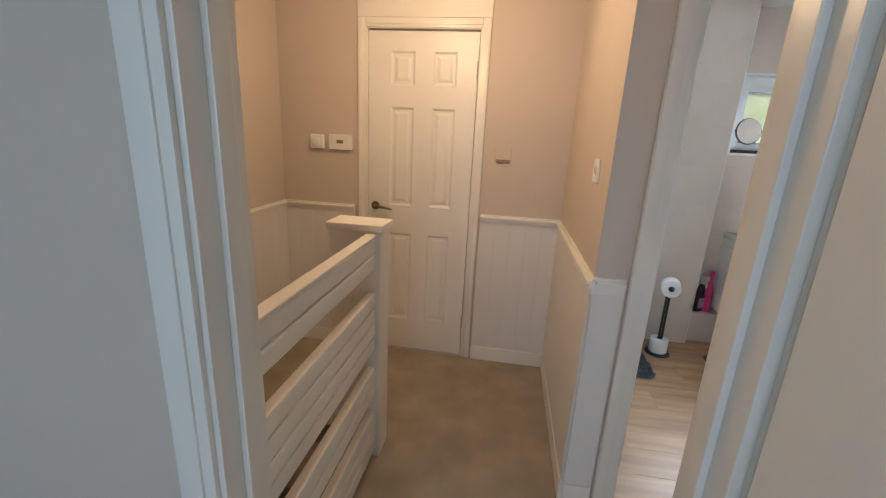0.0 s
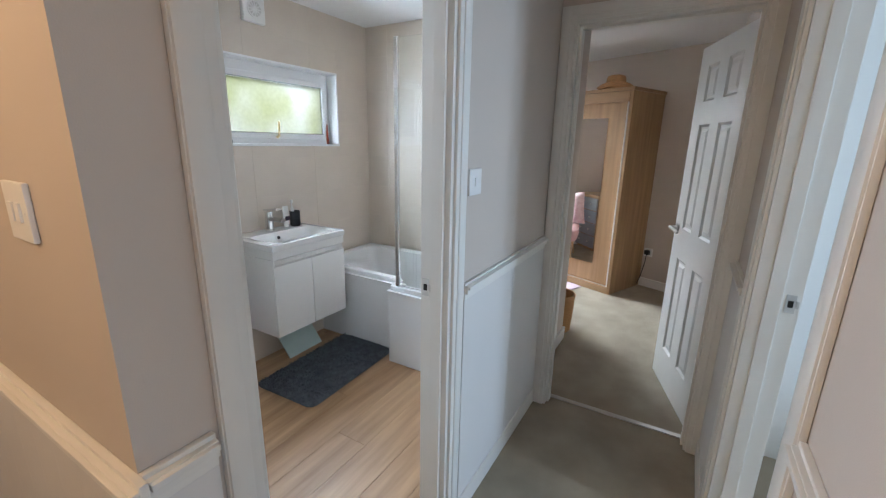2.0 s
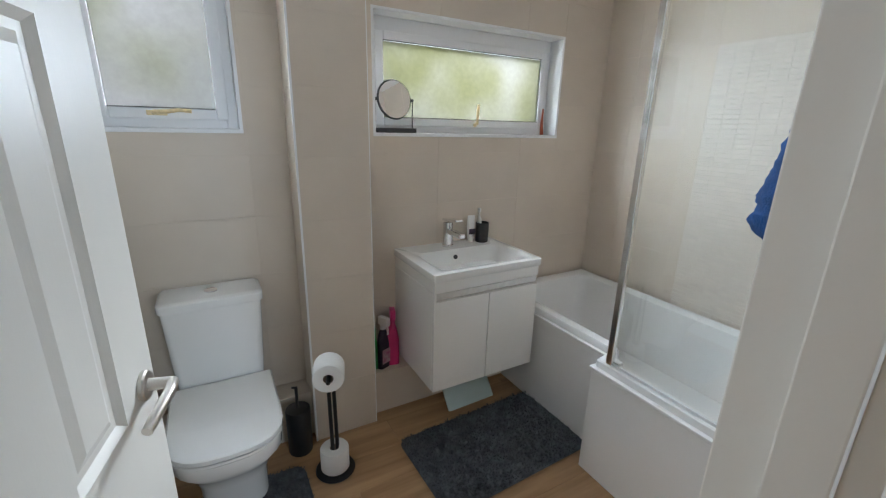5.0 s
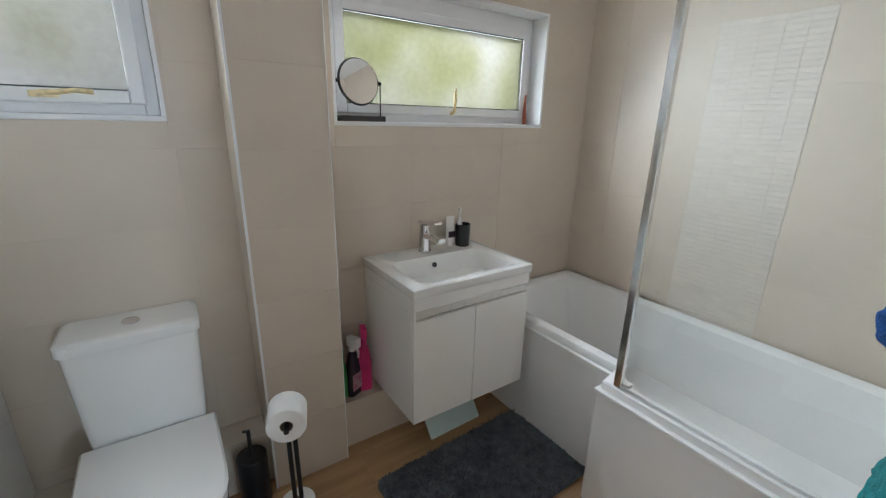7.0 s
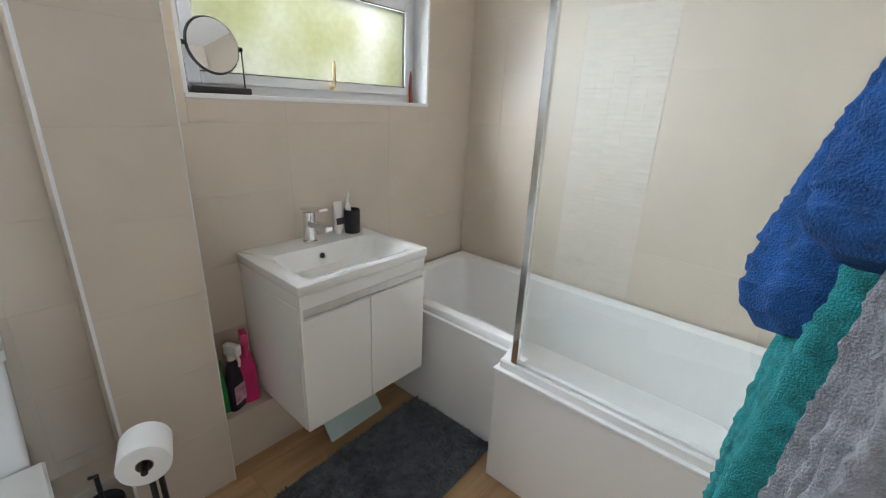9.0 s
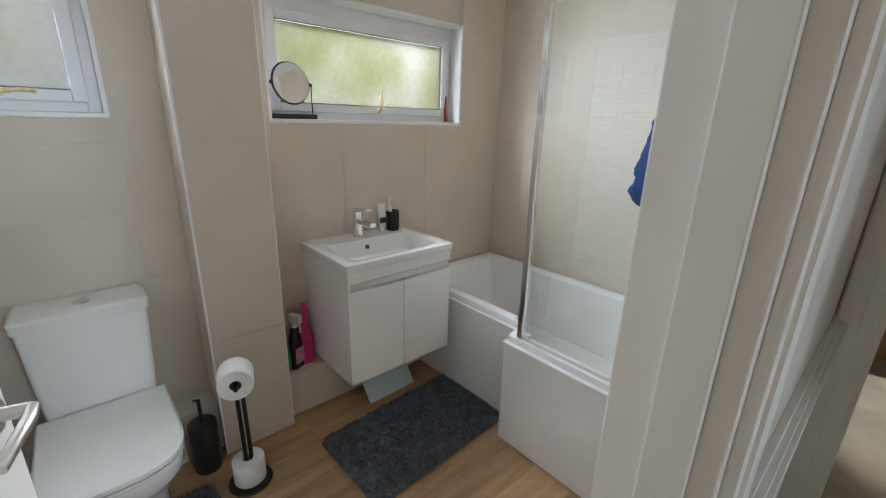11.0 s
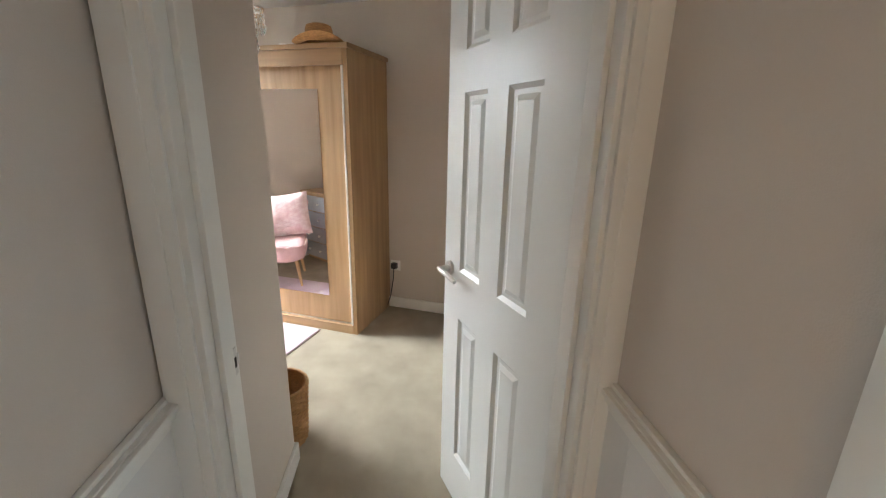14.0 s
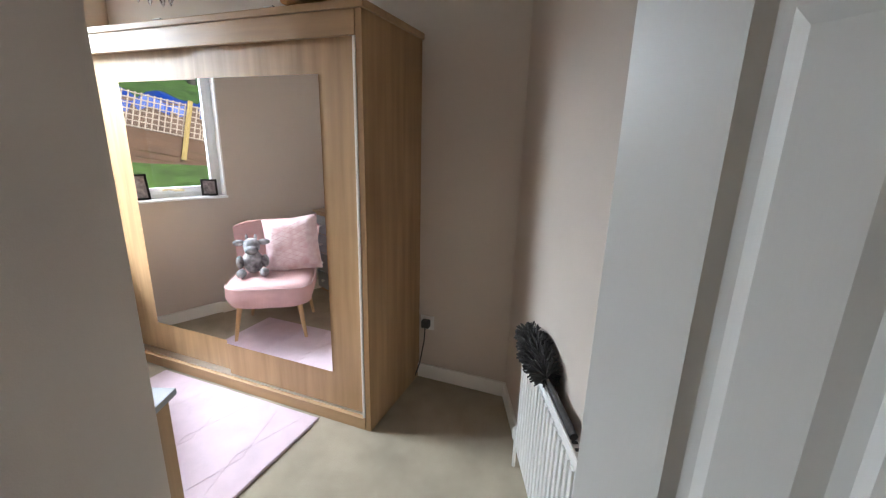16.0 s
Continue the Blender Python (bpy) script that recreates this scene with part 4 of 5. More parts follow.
def pile_mat(name, label, at, w, d, seed):
    rng = random.Random(seed)
    m = thing(name, label, "bath mat", at)
    bm = bmesh.new()
    loft(bm, [rrect(0, 0, w, d, 0.001, 0.05), rrect(-0.004, -0.004, w + 0.004, d + 0.004, 0.008, 0.05), rrect(0.004, 0.004, w - 0.004, d - 0.004, 0.015, 0.05)])
    part("backing", bm, MATGREY, m)
    vs, fs = [], []
    count = int(w * d * 17000)
    for _ in range(count):
        x, yy = rng.uniform(0.0, w), rng.uniform(0.0, d)
        cx, cy = min(x, w - x), min(yy, d - yy)
        if cx < 0.04 and cy < 0.04 and (0.04 - cx) ** 2 + (0.04 - cy) ** 2 > 0.0016:
            continue
        h, r = rng.uniform(0.017, 0.027), rng.uniform(0.0028, 0.0042)
        dx, dy = rng.gauss(0, 0.006), rng.gauss(0, 0.006)
        a0 = rng.uniform(0, 6.28)
        b = len(vs)
        for k in range(3):
            a = a0 + k * 2.094
            vs.append((x + r * math.cos(a), yy + r * math.sin(a), 0.012))
        for k in range(3):
            a = a0 + k * 2.094
            vs.append((x + dx + 0.6 * r * math.cos(a), yy + dy + 0.6 * r * math.sin(a), h))
        for k in range(3):
            fs.append((b + k, b + (k + 1) % 3, b + 3 + (k + 1) % 3, b + 3 + k))
        fs.append((b + 3, b + 4, b + 5))
    me = bpy.data.meshes.new("pile")
    me.from_pydata(vs, [], fs)
    me.materials.append(MATGREY)
    ob = new("pile", me)
    ob.parent = m
    tagged(ob, "shaggy dark grey pile", kind="stuff")


pile_mat("bath_mat", "shaggy dark grey bath mat beside the bath", pose(1.572, 2.50, 0.001, 0, 0, 2), 0.78, 0.46, 3)
pile_mat("pedestal_mat", "dark grey pedestal mat at the toilet foot", pose(0.66, 2.56, 0.001, 0, 0, 0), 0.47, 0.46, 5)

# toilet
TX = 0.87
wc = thing("toilet", "white close-coupled toilet with the lid closed", "toilet")


def dshape(x, yb, yf, hw, z, k=14):
    """A squared back and a rounded front."""
    pts = [(x - hw, yb, z), (x + hw, yb, z)]
    r = hw
    ym = yf + r * 0.95
    for i in range(k + 1):
        a = math.pi * i / k
        c, s = math.cos(a), math.sin(a)
        pts.append((x + hw * math.copysign(abs(c) ** 0.75, c), ym - (ym - yf) * abs(s) ** 0.75, z))
    return pts


bm = bmesh.new()
loft(bm, [dshape(TX, 3.2, 2.90, 0.115, 0.0), dshape(TX, 3.2, 2.89, 0.118, 0.03), dshape(TX, 3.2, 2.87, 0.12, 0.16), dshape(TX, 3.2, 2.80, 0.15, 0.26), dshape(TX, 3.2, 2.73, 0.176, 0.335), dshape(TX, 3.2, 2.725, 0.179, 0.385)])
part("pan", bm, CERAMIC, wc, smooth=True)
bm = bmesh.new()
loft(bm, [dshape(TX, 3.165, 2.722, 0.178, 0.387), dshape(TX, 3.165, 2.716, 0.182, 0.393), dshape(TX, 3.165, 2.716, 0.182, 0.402)])
part("seat", bm, CERAMIC, wc, smooth=True)
bm = bmesh.new()
loft(bm, [dshape(TX, 3.165, 2.722, 0.180, 0.404), dshape(TX, 3.165, 2.714, 0.184, 0.41), dshape(TX, 3.165, 2.714, 0.184, 0.424), dshape(TX, 3.162, 2.724, 0.177, 0.431)])
part("lid", bm, CERAMIC, wc, smooth=True)
bm = bmesh.new()
loft(bm, [rrect(TX - 0.155, 3.175, TX + 0.155, YN - 0.002, 0.386, 0.02), rrect(TX - 0.163, 3.165, TX + 0.163, YN - 0.002, 0.50, 0.025), rrect(TX - 0.175, 3.158, TX + 0.175, YN - 0.002, 0.752, 0.025)])
part("cistern", bm, CERAMIC, wc, smooth=True)
bm = bmesh.new()
loft(bm, [rrect(TX - 0.178, 3.153, TX + 0.178, YN - 0.002, 0.754, 0.022), rrect(TX - 0.182, 3.15, TX + 0.182, YN - 0.001, 0.76, 0.022), rrect(TX - 0.182, 3.15, TX + 0.182, YN - 0.001, 0.788, 0.022), rrect(TX - 0.172, 3.16, TX + 0.172, YN - 0.006, 0.796, 0.02)])
part("cistern_lid", bm, CERAMIC, wc, smooth=True)
bm = bmesh.new()
lathe(bm, [(0.024, 0.795), (0.024, 0.8), (0.02, 0.803)], c=(TX, 3.24, 0), seg=24)
part("flush_button", bm, CHROME, wc, "oval chrome flush button", smooth=True)

tb = thing("toilet_brush", "black toilet brush in a black holder", "toilet brush", pose(1.142, 3.13, 0.001))
bm = bmesh.new()
lathe(bm, [(0.05, 0), (0.052, 0.006), (0.054, 0.215), (0.051, 0.222), (0.02, 0.226)])
part("holder", bm, BLACK, tb, smooth=True)
bm = bmesh.new()
tube(bm, [(0, 0, 0.2), (0, 0, 0.33)], 0.007)
tube(bm, [(0, 0, 0.328), (-0.018, 0, 0.333)], 0.005, 8)
part("handle", bm, BLACK, tb)


def paper_roll(parent, c, m, r=0.06, w=0.1):
    bm = bmesh.new()
    seg = lathe(bm, [(0.02, -w / 2), (r - 0.003, -w / 2), (r, -w / 2 + 0.004), (r, w / 2 - 0.004), (r - 0.003, w / 2), (0.02, w / 2), (0.02, -w / 2)], seg=40, m=m, caps=False)
    ob = part("paper", bm, PAPER, parent, smooth=True)
    bm = bmesh.new()
    lathe(bm, [(0.0195, -w / 2 + 0.001), (0.0195, w / 2 - 0.001), (0.018, w / 2 - 0.001), (0.018, -w / 2 + 0.001)], seg=24, m=m, caps=False)
    part("tube", bm, CARD, parent, "grey card tube", smooth=True)


stand = thing("roll_stand", "black toilet roll stand with two uprights", "roll holder", pose(1.252, 2.945, 0.001))
bm = bmesh.new()
lathe(bm, [(0.082, 0), (0.084, 0.004), (0.08, 0.01), (0.02, 0.012)], seg=36)
part("base", bm, BLACK, stand, smooth=True)
for s in (-1, 1):
    bm = bmesh.new()
    tube(bm, [(0.012 * s + 0.004, 0.008 * s, 0.01), (0.012 * s, 0.008 * s, 0.51)], 0.008, 10)
    part("upright", bm, BLACK, stand)
bm = bmesh.new()
armway = Vector((-0.28, -0.96, 0))
tube(bm, [Vector((0, 0, 0.515)) - armway * 0.01, Vector((0, 0, 0.515)) + armway * 0.13], 0.008, 10)
part("arm", bm, BLACK, stand)
rl = thing("toilet_roll", "white toilet roll hanging on the stand's arm", "toilet roll", pose(1.252, 2.945, 0.001))
paper_roll(rl, None, Matrix.Translation(Vector((0, 0, 0.52)) + armway * 0.06) @ armway.to_track_quat("Z", "Y").to_matrix().to_4x4())
rl = thing("toilet_roll", "spare white toilet roll on the stand's base", "toilet roll", pose(1.252, 2.945, 0.001))
paper_roll(rl, None, Matrix.Translation((0, 0, 0.064)))

# bottles on the ledge
LZ = 0.2335


def spray_bottle(name, label, x, y, body, top, h, r, rz, band=None, trigger=True):
    s = thing(name, label, "bottle", pose(x, y, LZ, 0, 0, rz), group="cleaning bottles on the ledge")
    bm = bmesh.new()
    loft(bm, [rrect(-r, -r * .6, r, r * .6, 0, r * .5), rrect(-r, -r * .62, r, r * .62, 0.01, r * .5), rrect(-r, -r * .6, r, r * .6, h * .45, r * .5),
              rrect(-r * .62, -r * .5, r * .62, r * .5, h * .66, r * .4), rrect(-r * .36, -r * .36, r * .36, r * .36, h * .76, r * .3)])
    part("body", bm, body, s, smooth=True)
    if trigger:
        bm = bmesh.new()
        lathe(bm, [(r * .42, h * .76), (r * .42, h * .82), (r * .3, h * .84)], seg=16)
        box(bm, (-r * .4, -r * 1.15, h * .84), (r * .4, r * .6, h), 0.006)
        part("spray_head", bm, top, s, smooth=True)
        bm = bmesh.new()
        tube(bm, [(0, -r * .8, h * .86), (0, -r * 1.05, h * .78), (0, -r * .95, h * .68)], 0.005, 8)
        part("trigger", bm, top, s)
    else:
        bm = bmesh.new()
        lathe(bm, [(r * .42, h * .76), (r * .45, h * .78), (r * .4, h * .97), (r * .3, h)], seg=18)
        part("cap", bm, top, s, smooth=True)
    if band:
        part("label", boxes(((-r * .75, -r * .64 - 0.001, h * .1), (r * .75, -r * .62, h * .38))), band, s)


spray_bottle("spray_bottle", "dark purple spray bottle with a white trigger", 1.60, 3.262, PURPLEP, PLATE, 0.285, 0.036, 25, LABELP)
spray_bottle("spray_bottle", "hot pink cleaner bottle with a pink trigger", 1.655, 3.268, PINKP, PINKP, 0.318, 0.034, -15, None)
spray_bottle("cleaner_bottle", "green cleaner bottle behind the purple one", 1.553, 3.262, GREENP, GREENP, 0.235, 0.022, 0, None, False)

# bath
BX0, BXN, BY0, BY1, BZ = 2.335, 2.212, 1.602, 3.328, 0.543
YNOSE = 2.47


def lshape(i, z, r=0.03):
    """The outline of the bath, wider at the shower end, moved inwards by i."""
    corners = [(XE - i, BY0 + i), (XE - i, BY1 - i), (BX0 + i, BY1 - i), (BX0 + i, YNOSE + i * (0.2)), (BXN + i, YNOSE - i), (BXN + i, BY0 + i)]
    pts = []
    n = len(corners)
    for k, (x, yy) in enumerate(corners):
        p, q = Vector(corners[k - 1]), Vector(corners[(k + 1) % n])
        c = Vector((x, yy))
        a, b = c + (p - c).normalized() * min(r, (p - c).length * .45), c + (q - c).normalized() * min(r, (q - c).length * .45)
        for s in range(5):
            t = s / 4
            w = (1 - t) ** 2 * a + 2 * t * (1 - t) * c + t * t * b
            pts.append((w.x, w.y, z))
    return pts


bath = thing("shower_bath", "white L-shaped acrylic shower bath", "bath")
bm = bmesh.new()
loft(bm, [lshape(0.016, BZ - 0.06, 0.012), lshape(0.014, BZ - 0.045, 0.012), lshape(0.014, BZ - 0.006, 0.012), lshape(0.019, BZ, 0.014), lshape(0.062, BZ, 0.05), lshape(0.075, BZ - 0.012, 0.06), lshape(0.10, BZ - 0.22, 0.09), lshape(0.135, 0.2, 0.1), lshape(0.19, 0.16, 0.1)], cap0=False)
part("tub", bm, ACRYLIC, bath, smooth=True)
part("front_panel", boxes(((BX0 + 0.004, YNOSE - 0.002, 0.002), (BX0 + 0.022, BY1 - 0.12, BZ - 0.05)), bev=0.003), ACRYLIC, bath)
part("front_panel", boxes(((BXN + 0.003, BY0, 0.002), (BXN + 0.02, YNOSE - 0.006, BZ - 0.05)), bev=0.006), ACRYLIC, bath)
part("return_panel", boxes(((BXN + 0.02, YNOSE - 0.02, 0.002), (BX0 + 0.03, YNOSE - 0.006, BZ - 0.05)), bev=0.003), ACRYLIC, bath)
bm = boxes(((BX0 - 0.002, YNOSE + 0.002, BZ - 0.049), (BX0 + 0.03, BY1, BZ - 0.034)), ((BXN - 0.004, BY0, BZ - 0.049), (BXN + 0.026, YNOSE + 0.001, BZ - 0.034)), ((BXN + 0.0265, YNOSE - 0.022, BZ - 0.049), (BX0 + 0.03, YNOSE + 0.001, BZ - 0.034)), bev=0.004)
part("panel_lip", bm, ACRYLIC, bath)
part("inner_step", boxes(((BXN + 0.045, YNOSE - 0.10, BZ - 0.01), (BXN + 0.075, YNOSE - 0.045, BZ + 0.012)), bev=0.008), ACRYLIC, bath)

scr = thing("shower_screen", "clear glass shower screen with a chrome edge post", "shower screen")
g = part("glass_panel", boxes(((2.238, 1.62, BZ + 0.012), (2.244, 2.388, 2.0))), CLEAR, scr)
g.visible_shadow = False
part("edge_post", boxes(((2.228, 2.386, BZ + 0.002), (2.252, 2.412, 2.004)), bev=0.003), CHROME, scr, "slim chrome post")
part("wall_channel", boxes(((2.23, 1.6, BZ + 0.002), (2.252, 1.622, 2.004)), bev=0.002), CHROME, scr)
part("seal", boxes(((2.236, 1.622, BZ + 0.002), (2.246, 2.386, BZ + 0.012))), UPVC, scr, "clear plastic bottom seal")


# towels on hooks behind the doorway
def towel(name, label, material, x0, x1, zt, zb, y0, y1, seed, folds=3, slant=0.0):
    """A thick towel bunched over a hook; y0, y1: how far its front stands at the top and at the hem."""
    rng = random.Random(seed)
    bm = bmesh.new()
    nu, nv = 60, 90
    ph = [rng.uniform(0, 6.28) for _ in range(4)]

    def surf(u, v, back):
        x = x0 + (x1 - x0) * u
        z = zt + (zb - zt + slant * (1 - u)) * v + 0.015 * math.sin(7 * u + ph[0]) * v
        f = 0.02 * math.sin(folds * 6.28 * u + ph[1] + 1.6 * v) * (0.25 + 0.75 * v) + 0.008 * math.sin(2.3 * folds * 6.28 * u + ph[2])
        yy = y0 + (y1 - y0) * v ** 0.7 + f - 0.05 * abs(2 * u - 1) ** 3 - 0.045 * max(0.0, (v - 0.86) / 0.14) ** 2
        if back:
            return (x, max(1.606, yy - 0.045), z)
        fuzz = 0.006 * noise.noise(Vector((x * 120, z * 120, seed))) + 0.004 * noise.noise(Vector((x * 30, z * 30, seed)))
        hem = -0.006 if 0.84 < v < 0.88 or v > 0.965 else fuzz
        return (x, max(1.612, yy + hem), z)
    rows = [[[bm.verts.new(surf(i / nu, j / nv, back)) for j in range(nv + 1)] for i in range(nu + 1)] for back in (False, True)]
    for r in rows:
        for i in range(nu):
            for j in range(nv):
                bm.faces.new((r[i][j], r[i + 1][j], r[i + 1][j + 1], r[i][j + 1]))
    f, b = rows
    for i in range(nu):
        bm.faces.new((f[i][0], f[i + 1][0], b[i + 1][0], b[i][0]))
        bm.faces.new((f[i][nv], f[i + 1][nv], b[i + 1][nv], b[i][nv]))
    for j in range(nv):
        bm.faces.new((f[0][j], f[0][j + 1], b[0][j + 1], b[0][j]))
        bm.faces.new((f[nu][j], f[nu][j + 1], b[nu][j + 1], b[nu][j]))
    return solo(name, bm, material, label, "towel", group="towels on the hook rail", smooth=True)


hr = thing("towel_hook_rail", "steel hook rail holding the towels on the wall", "hook rail")
part("rail", boxes(((1.42, 1.6, 1.62), (2.12, 1.612, 1.66)), bev=0.003), STEEL, hr)
for x in (1.55, 1.75, 1.95):
    bm = bmesh.new()
    tube(bm, [(x, 1.612, 1.64), (x, 1.65, 1.635), (x, 1.665, 1.655)], 0.006, 8)
    part("hook", bm, STEEL, hr)
towel("blue_towel", "royal blue terry towel hanging from the hook rail", BLUE_T, 1.78, 2.0, 1.70, 1.10, 1.64, 1.815, 11, 2, 0.03)
towel("blue_towel", "folded blue terry towel end over the grey towel", BLUE_T, 1.60, 1.80, 1.68, 1.27, 1.665, 1.765, 14, 1, 0.0)
towel("teal_towel", "teal terry towel hanging under the blue one", TEAL_T, 1.74, 2.0, 1.60, 0.62, 1.675, 1.775, 12, 2)
towel("grey_towel", "grey ribbed towel hanging beside the doorway", GREY_T, 1.56, 1.75, 1.60, 0.55, 1.65, 1.725, 13, 3)

# ---- bedroom ----
W0 = Vector((4.404, 1.418, 0))
WM = Matrix.Translation(W0) @ Matrix.Rotation(-A, 4, "Z")     # local x: depth, y: along the front
WW, WD, WH = 1.88, 0.575, 1.95
wd = thing("sliding_wardrobe", "oak effect sliding wardrobe with two mirrored doors", "wardrobe", WM)
part("side", boxes(((0.0, 0.0, 0.0), (WD, 0.03, WH - 0.03)), bev=0.002), OAK, wd)
part("side", boxes(((0.0, WW - 0.03, 0.0), (WD, WW, WH - 0.03)), bev=0.002), OAK, wd)
part("top", boxes(((-0.012, -0.012, WH - 0.03), (WD, WW + 0.012, WH)), bev=0.004), OAKH, wd)
part("fascia", boxes(((-0.004, 0.031, WH - 0.125), (0.02, WW - 0.031, WH - 0.031)), bev=0.003), OAKH, wd)
part("plinth", boxes(((-0.002, 0.031, 0.0), (0.03, WW - 0.031, 0.065)), bev=0.003), OAKH, wd)
part("back", boxes(((WD - 0.008, 0.031, 0.066), (WD - 0.002, WW - 0.031, WH - 0.031))), OAK, wd)
part("track", boxes(((0.02, 0.031, 0.066), (0.09, WW - 0.031, 0.072))), STEEL, wd, "aluminium bottom track")
for a, b, d, ma, mb in ((0.04, 0.965, 0.03, 0.235, 0.962), (0.93, WW - 0.04, 0.062, 0.966, 1.585)):
    dr = part("sliding_door", boxes(((d, a, 0.073), (d + 0.018, b, WH - 0.10)), bev=0.002), OAK, wd)
    part("mirror", boxes(((d - 0.004, ma, 0.268), (d - 0.0005, mb, 1.69))), MIRROR, dr, "tall mirror glass")
part("door_edge", boxes(((-0.003, 0.0312, 0.07), (0.029, 0.044, WH - 0.127)), bev=0.002), GLOSS, wd, "pale vertical edge strip")
for yy in (0.42, 1.10):
    part("clip", boxes(((-0.012, yy, WH + 0.0005), (0.01, yy + 0.05, WH + 0.006)), bev=0.002), PLATE, wd)
hat = thing("straw_hat", "brown straw hat lying on the wardrobe", "hat", pose(4.545, 1.60, WH + 0.0005, 0, 0, 10))
bm = bmesh.new()
rings = []
seg = 40
for r, z in ((0.165, 0.016), (0.14, 0.004), (0.1, 0.008), (0.088, 0.02), (0.084, 0.085), (0.076, 0.108), (0.052, 0.117), (0.015, 0.104)):
    rings.append([(r * 1.12 * math.cos(2 * math.pi * i / seg), r * math.sin(2 * math.pi * i / seg), z + (0.02 * math.cos(4 * math.pi * i / seg) + 0.012 if r > 0.12 else 0)) for i in range(seg)])
loft(bm, rings, cap0=False)
part("crown", bm, STRAW, hat, smooth=True)
bm = bmesh.new()
loft(bm, [[(p[0] * 1.01, p[1] * 1.01, p[2]) for p in rings[3]], [(p[0] * 1.012, p[1] * 1.012, p[2] * 1.0 - 0.03) for p in rings[4]]], False, False)
part("band", bm, STRAW, hat, smooth=True)

rug = thing("pink_rug", "pale pink rug on the carpet before the wardrobe", "rug", Matrix.Translation((4.52, 1.69, 0.001)) @ Matrix.Rotation(-A, 4, "Z"))
bm = bmesh.new()
loft(bm, [rrect(-0.78, 0, -0.03, 1.15, 0, 0.012), rrect(-0.782, -0.002, -0.028, 1.152, 0.006, 0.012), rrect(-0.775, 0.005, -0.035, 1.145, 0.012, 0.012)])
part("pile", bm, PINKR, rug)
for i in range(7):
    bm = bmesh.new()
    yy = 0.08 + i * 0.16
    tube(bm, [(-0.74, yy, 0.0122), (-0.4, yy + 0.10 * (-1) ** i, 0.0122), (-0.07, yy, 0.0115)], 0.0016, 5)
    part("raised_line", bm, PINKR, rug)

# radiator and duster
rad = thing("radiator", "white ribbed panel radiator under dark grille", "radiator")
RX0, RX1, RZ0, RZ1, RY = 3.30, 4.145, 0.14, 0.66, 0.755
bm = boxes(((RX0, 0.72, RZ0), (RX1, RY - 0.008, RZ1)), bev=0.008)
part("panel", bm, RADW, rad)
for i in range(21):
    x = RX0 + 0.05 + i * (RX1 - RX0 - 0.1) / 20
    part("rib", boxes(((x - 0.011, RY - 0.0085, RZ0 + 0.03), (x + 0.011, RY, RZ1 - 0.03)), bev=0.004), RADW, rad)
part("grille", boxes(((RX0 + 0.01, 0.7205, RZ1 + 0.0002), (RX1 - 0.01, RY - 0.012, RZ1 + 0.006))), STEEL, rad)
# Dark strips laid on the grille for the shade in its openings.
for i in range(30):
    x = RX0 + 0.03 + i * (RX1 - RX0 - 0.06) / 29
    part("shade_strip", boxes(((x - 0.006, 0.724, RZ1 + 0.0062), (x + 0.006, RY - 0.015, RZ1 + 0.0068))), SHADOWGAP, rad)
for x in (RX0 + 0.15, RX1 - 0.15):
    part("bracket", boxes(((x, 0.69, 0.3), (x + 0.03, 0.721, 0.5))), RADW, rad)
bm = bmesh.new()
lathe(bm, [(0.016, 0), (0.018, 0.01), (0.018, 0.045), (0.012, 0.05)], c=(4.19, 0.735, 0.15), seg=16)
tube(bm, [(4.145, 0.735, 0.165), (4.19, 0.735, 0.165), (4.19, 0.735, 0.0)], 0.008, 8)
part("valve", bm, RADW, rad, "white radiator valve", smooth=True)
du = thing("feather_duster", "dark grey microfibre duster lying on the radiator", "duster")
bm = bmesh.new()
tube(bm, [(3.55, 0.735, 0.68), (3.7, 0.737, 0.682), (3.86, 0.738, 0.69)], [0.012, 0.01, 0.008], 10)
part("handle", bm, DUSTER, du, smooth=True)
rng = random.Random(7)
bm = bmesh.new()
for i in range(820):
    u = rng.random()
    base = Vector((3.80 + 0.26 * u, 0.748, 0.705 + 0.02 * u))
    a = rng.uniform(0, 6.28)
    d = Vector((rng.gauss(0.15, 0.25), math.cos(a), math.sin(a))).normalized()
    ln = rng.uniform(0.05, 0.076) * (1 - 0.35 * abs(u - 0.45))
    tip = base + d * ln
    tip.z, tip.y = max(tip.z, 0.672), max(tip.y, 0.696)
    tube(bm, [base + d * 0.004, base + d * ln * 0.6 + Vector((0, 0, 0.002)), tip], [0.004, 0.0045, 0.003], 4)
tagged(part("head", bm, DUSTER, du), "dark grey microfibre strands", kind="stuff")
sk = thing("wall_socket", "white wall socket with a black plug behind the wardrobe", "socket", Matrix.Translation(E0 + EU * 0.495 + Vector((0, 0, 0.37))) @ Matrix.Rotation(-A - radians(90), 4, "Z"))
part("plate", boxes(((-0.043, -0.009, -0.043), (0.043, -0.0005, 0.043)), bev=0.002), PLATE, sk)
bm = boxes(((-0.024, -0.05, -0.022), (0.024, -0.009, 0.026)), bev=0.008)
part("plug", bm, BLACK, sk, "black mains plug")
bm = bmesh.new()
tube(bm, [(0, -0.04, -0.02), (0.0, -0.05, -0.1), (-0.03, -0.045, -0.26), (-0.06, -0.05, -0.355)], 0.004, 6)
part("flex", bm, BLACK, sk)
bask = thing("wicker_basket", "brown woven wicker basket against the wall", "basket", pose(3.352, 1.66, 0.001))
bm = bmesh.new()
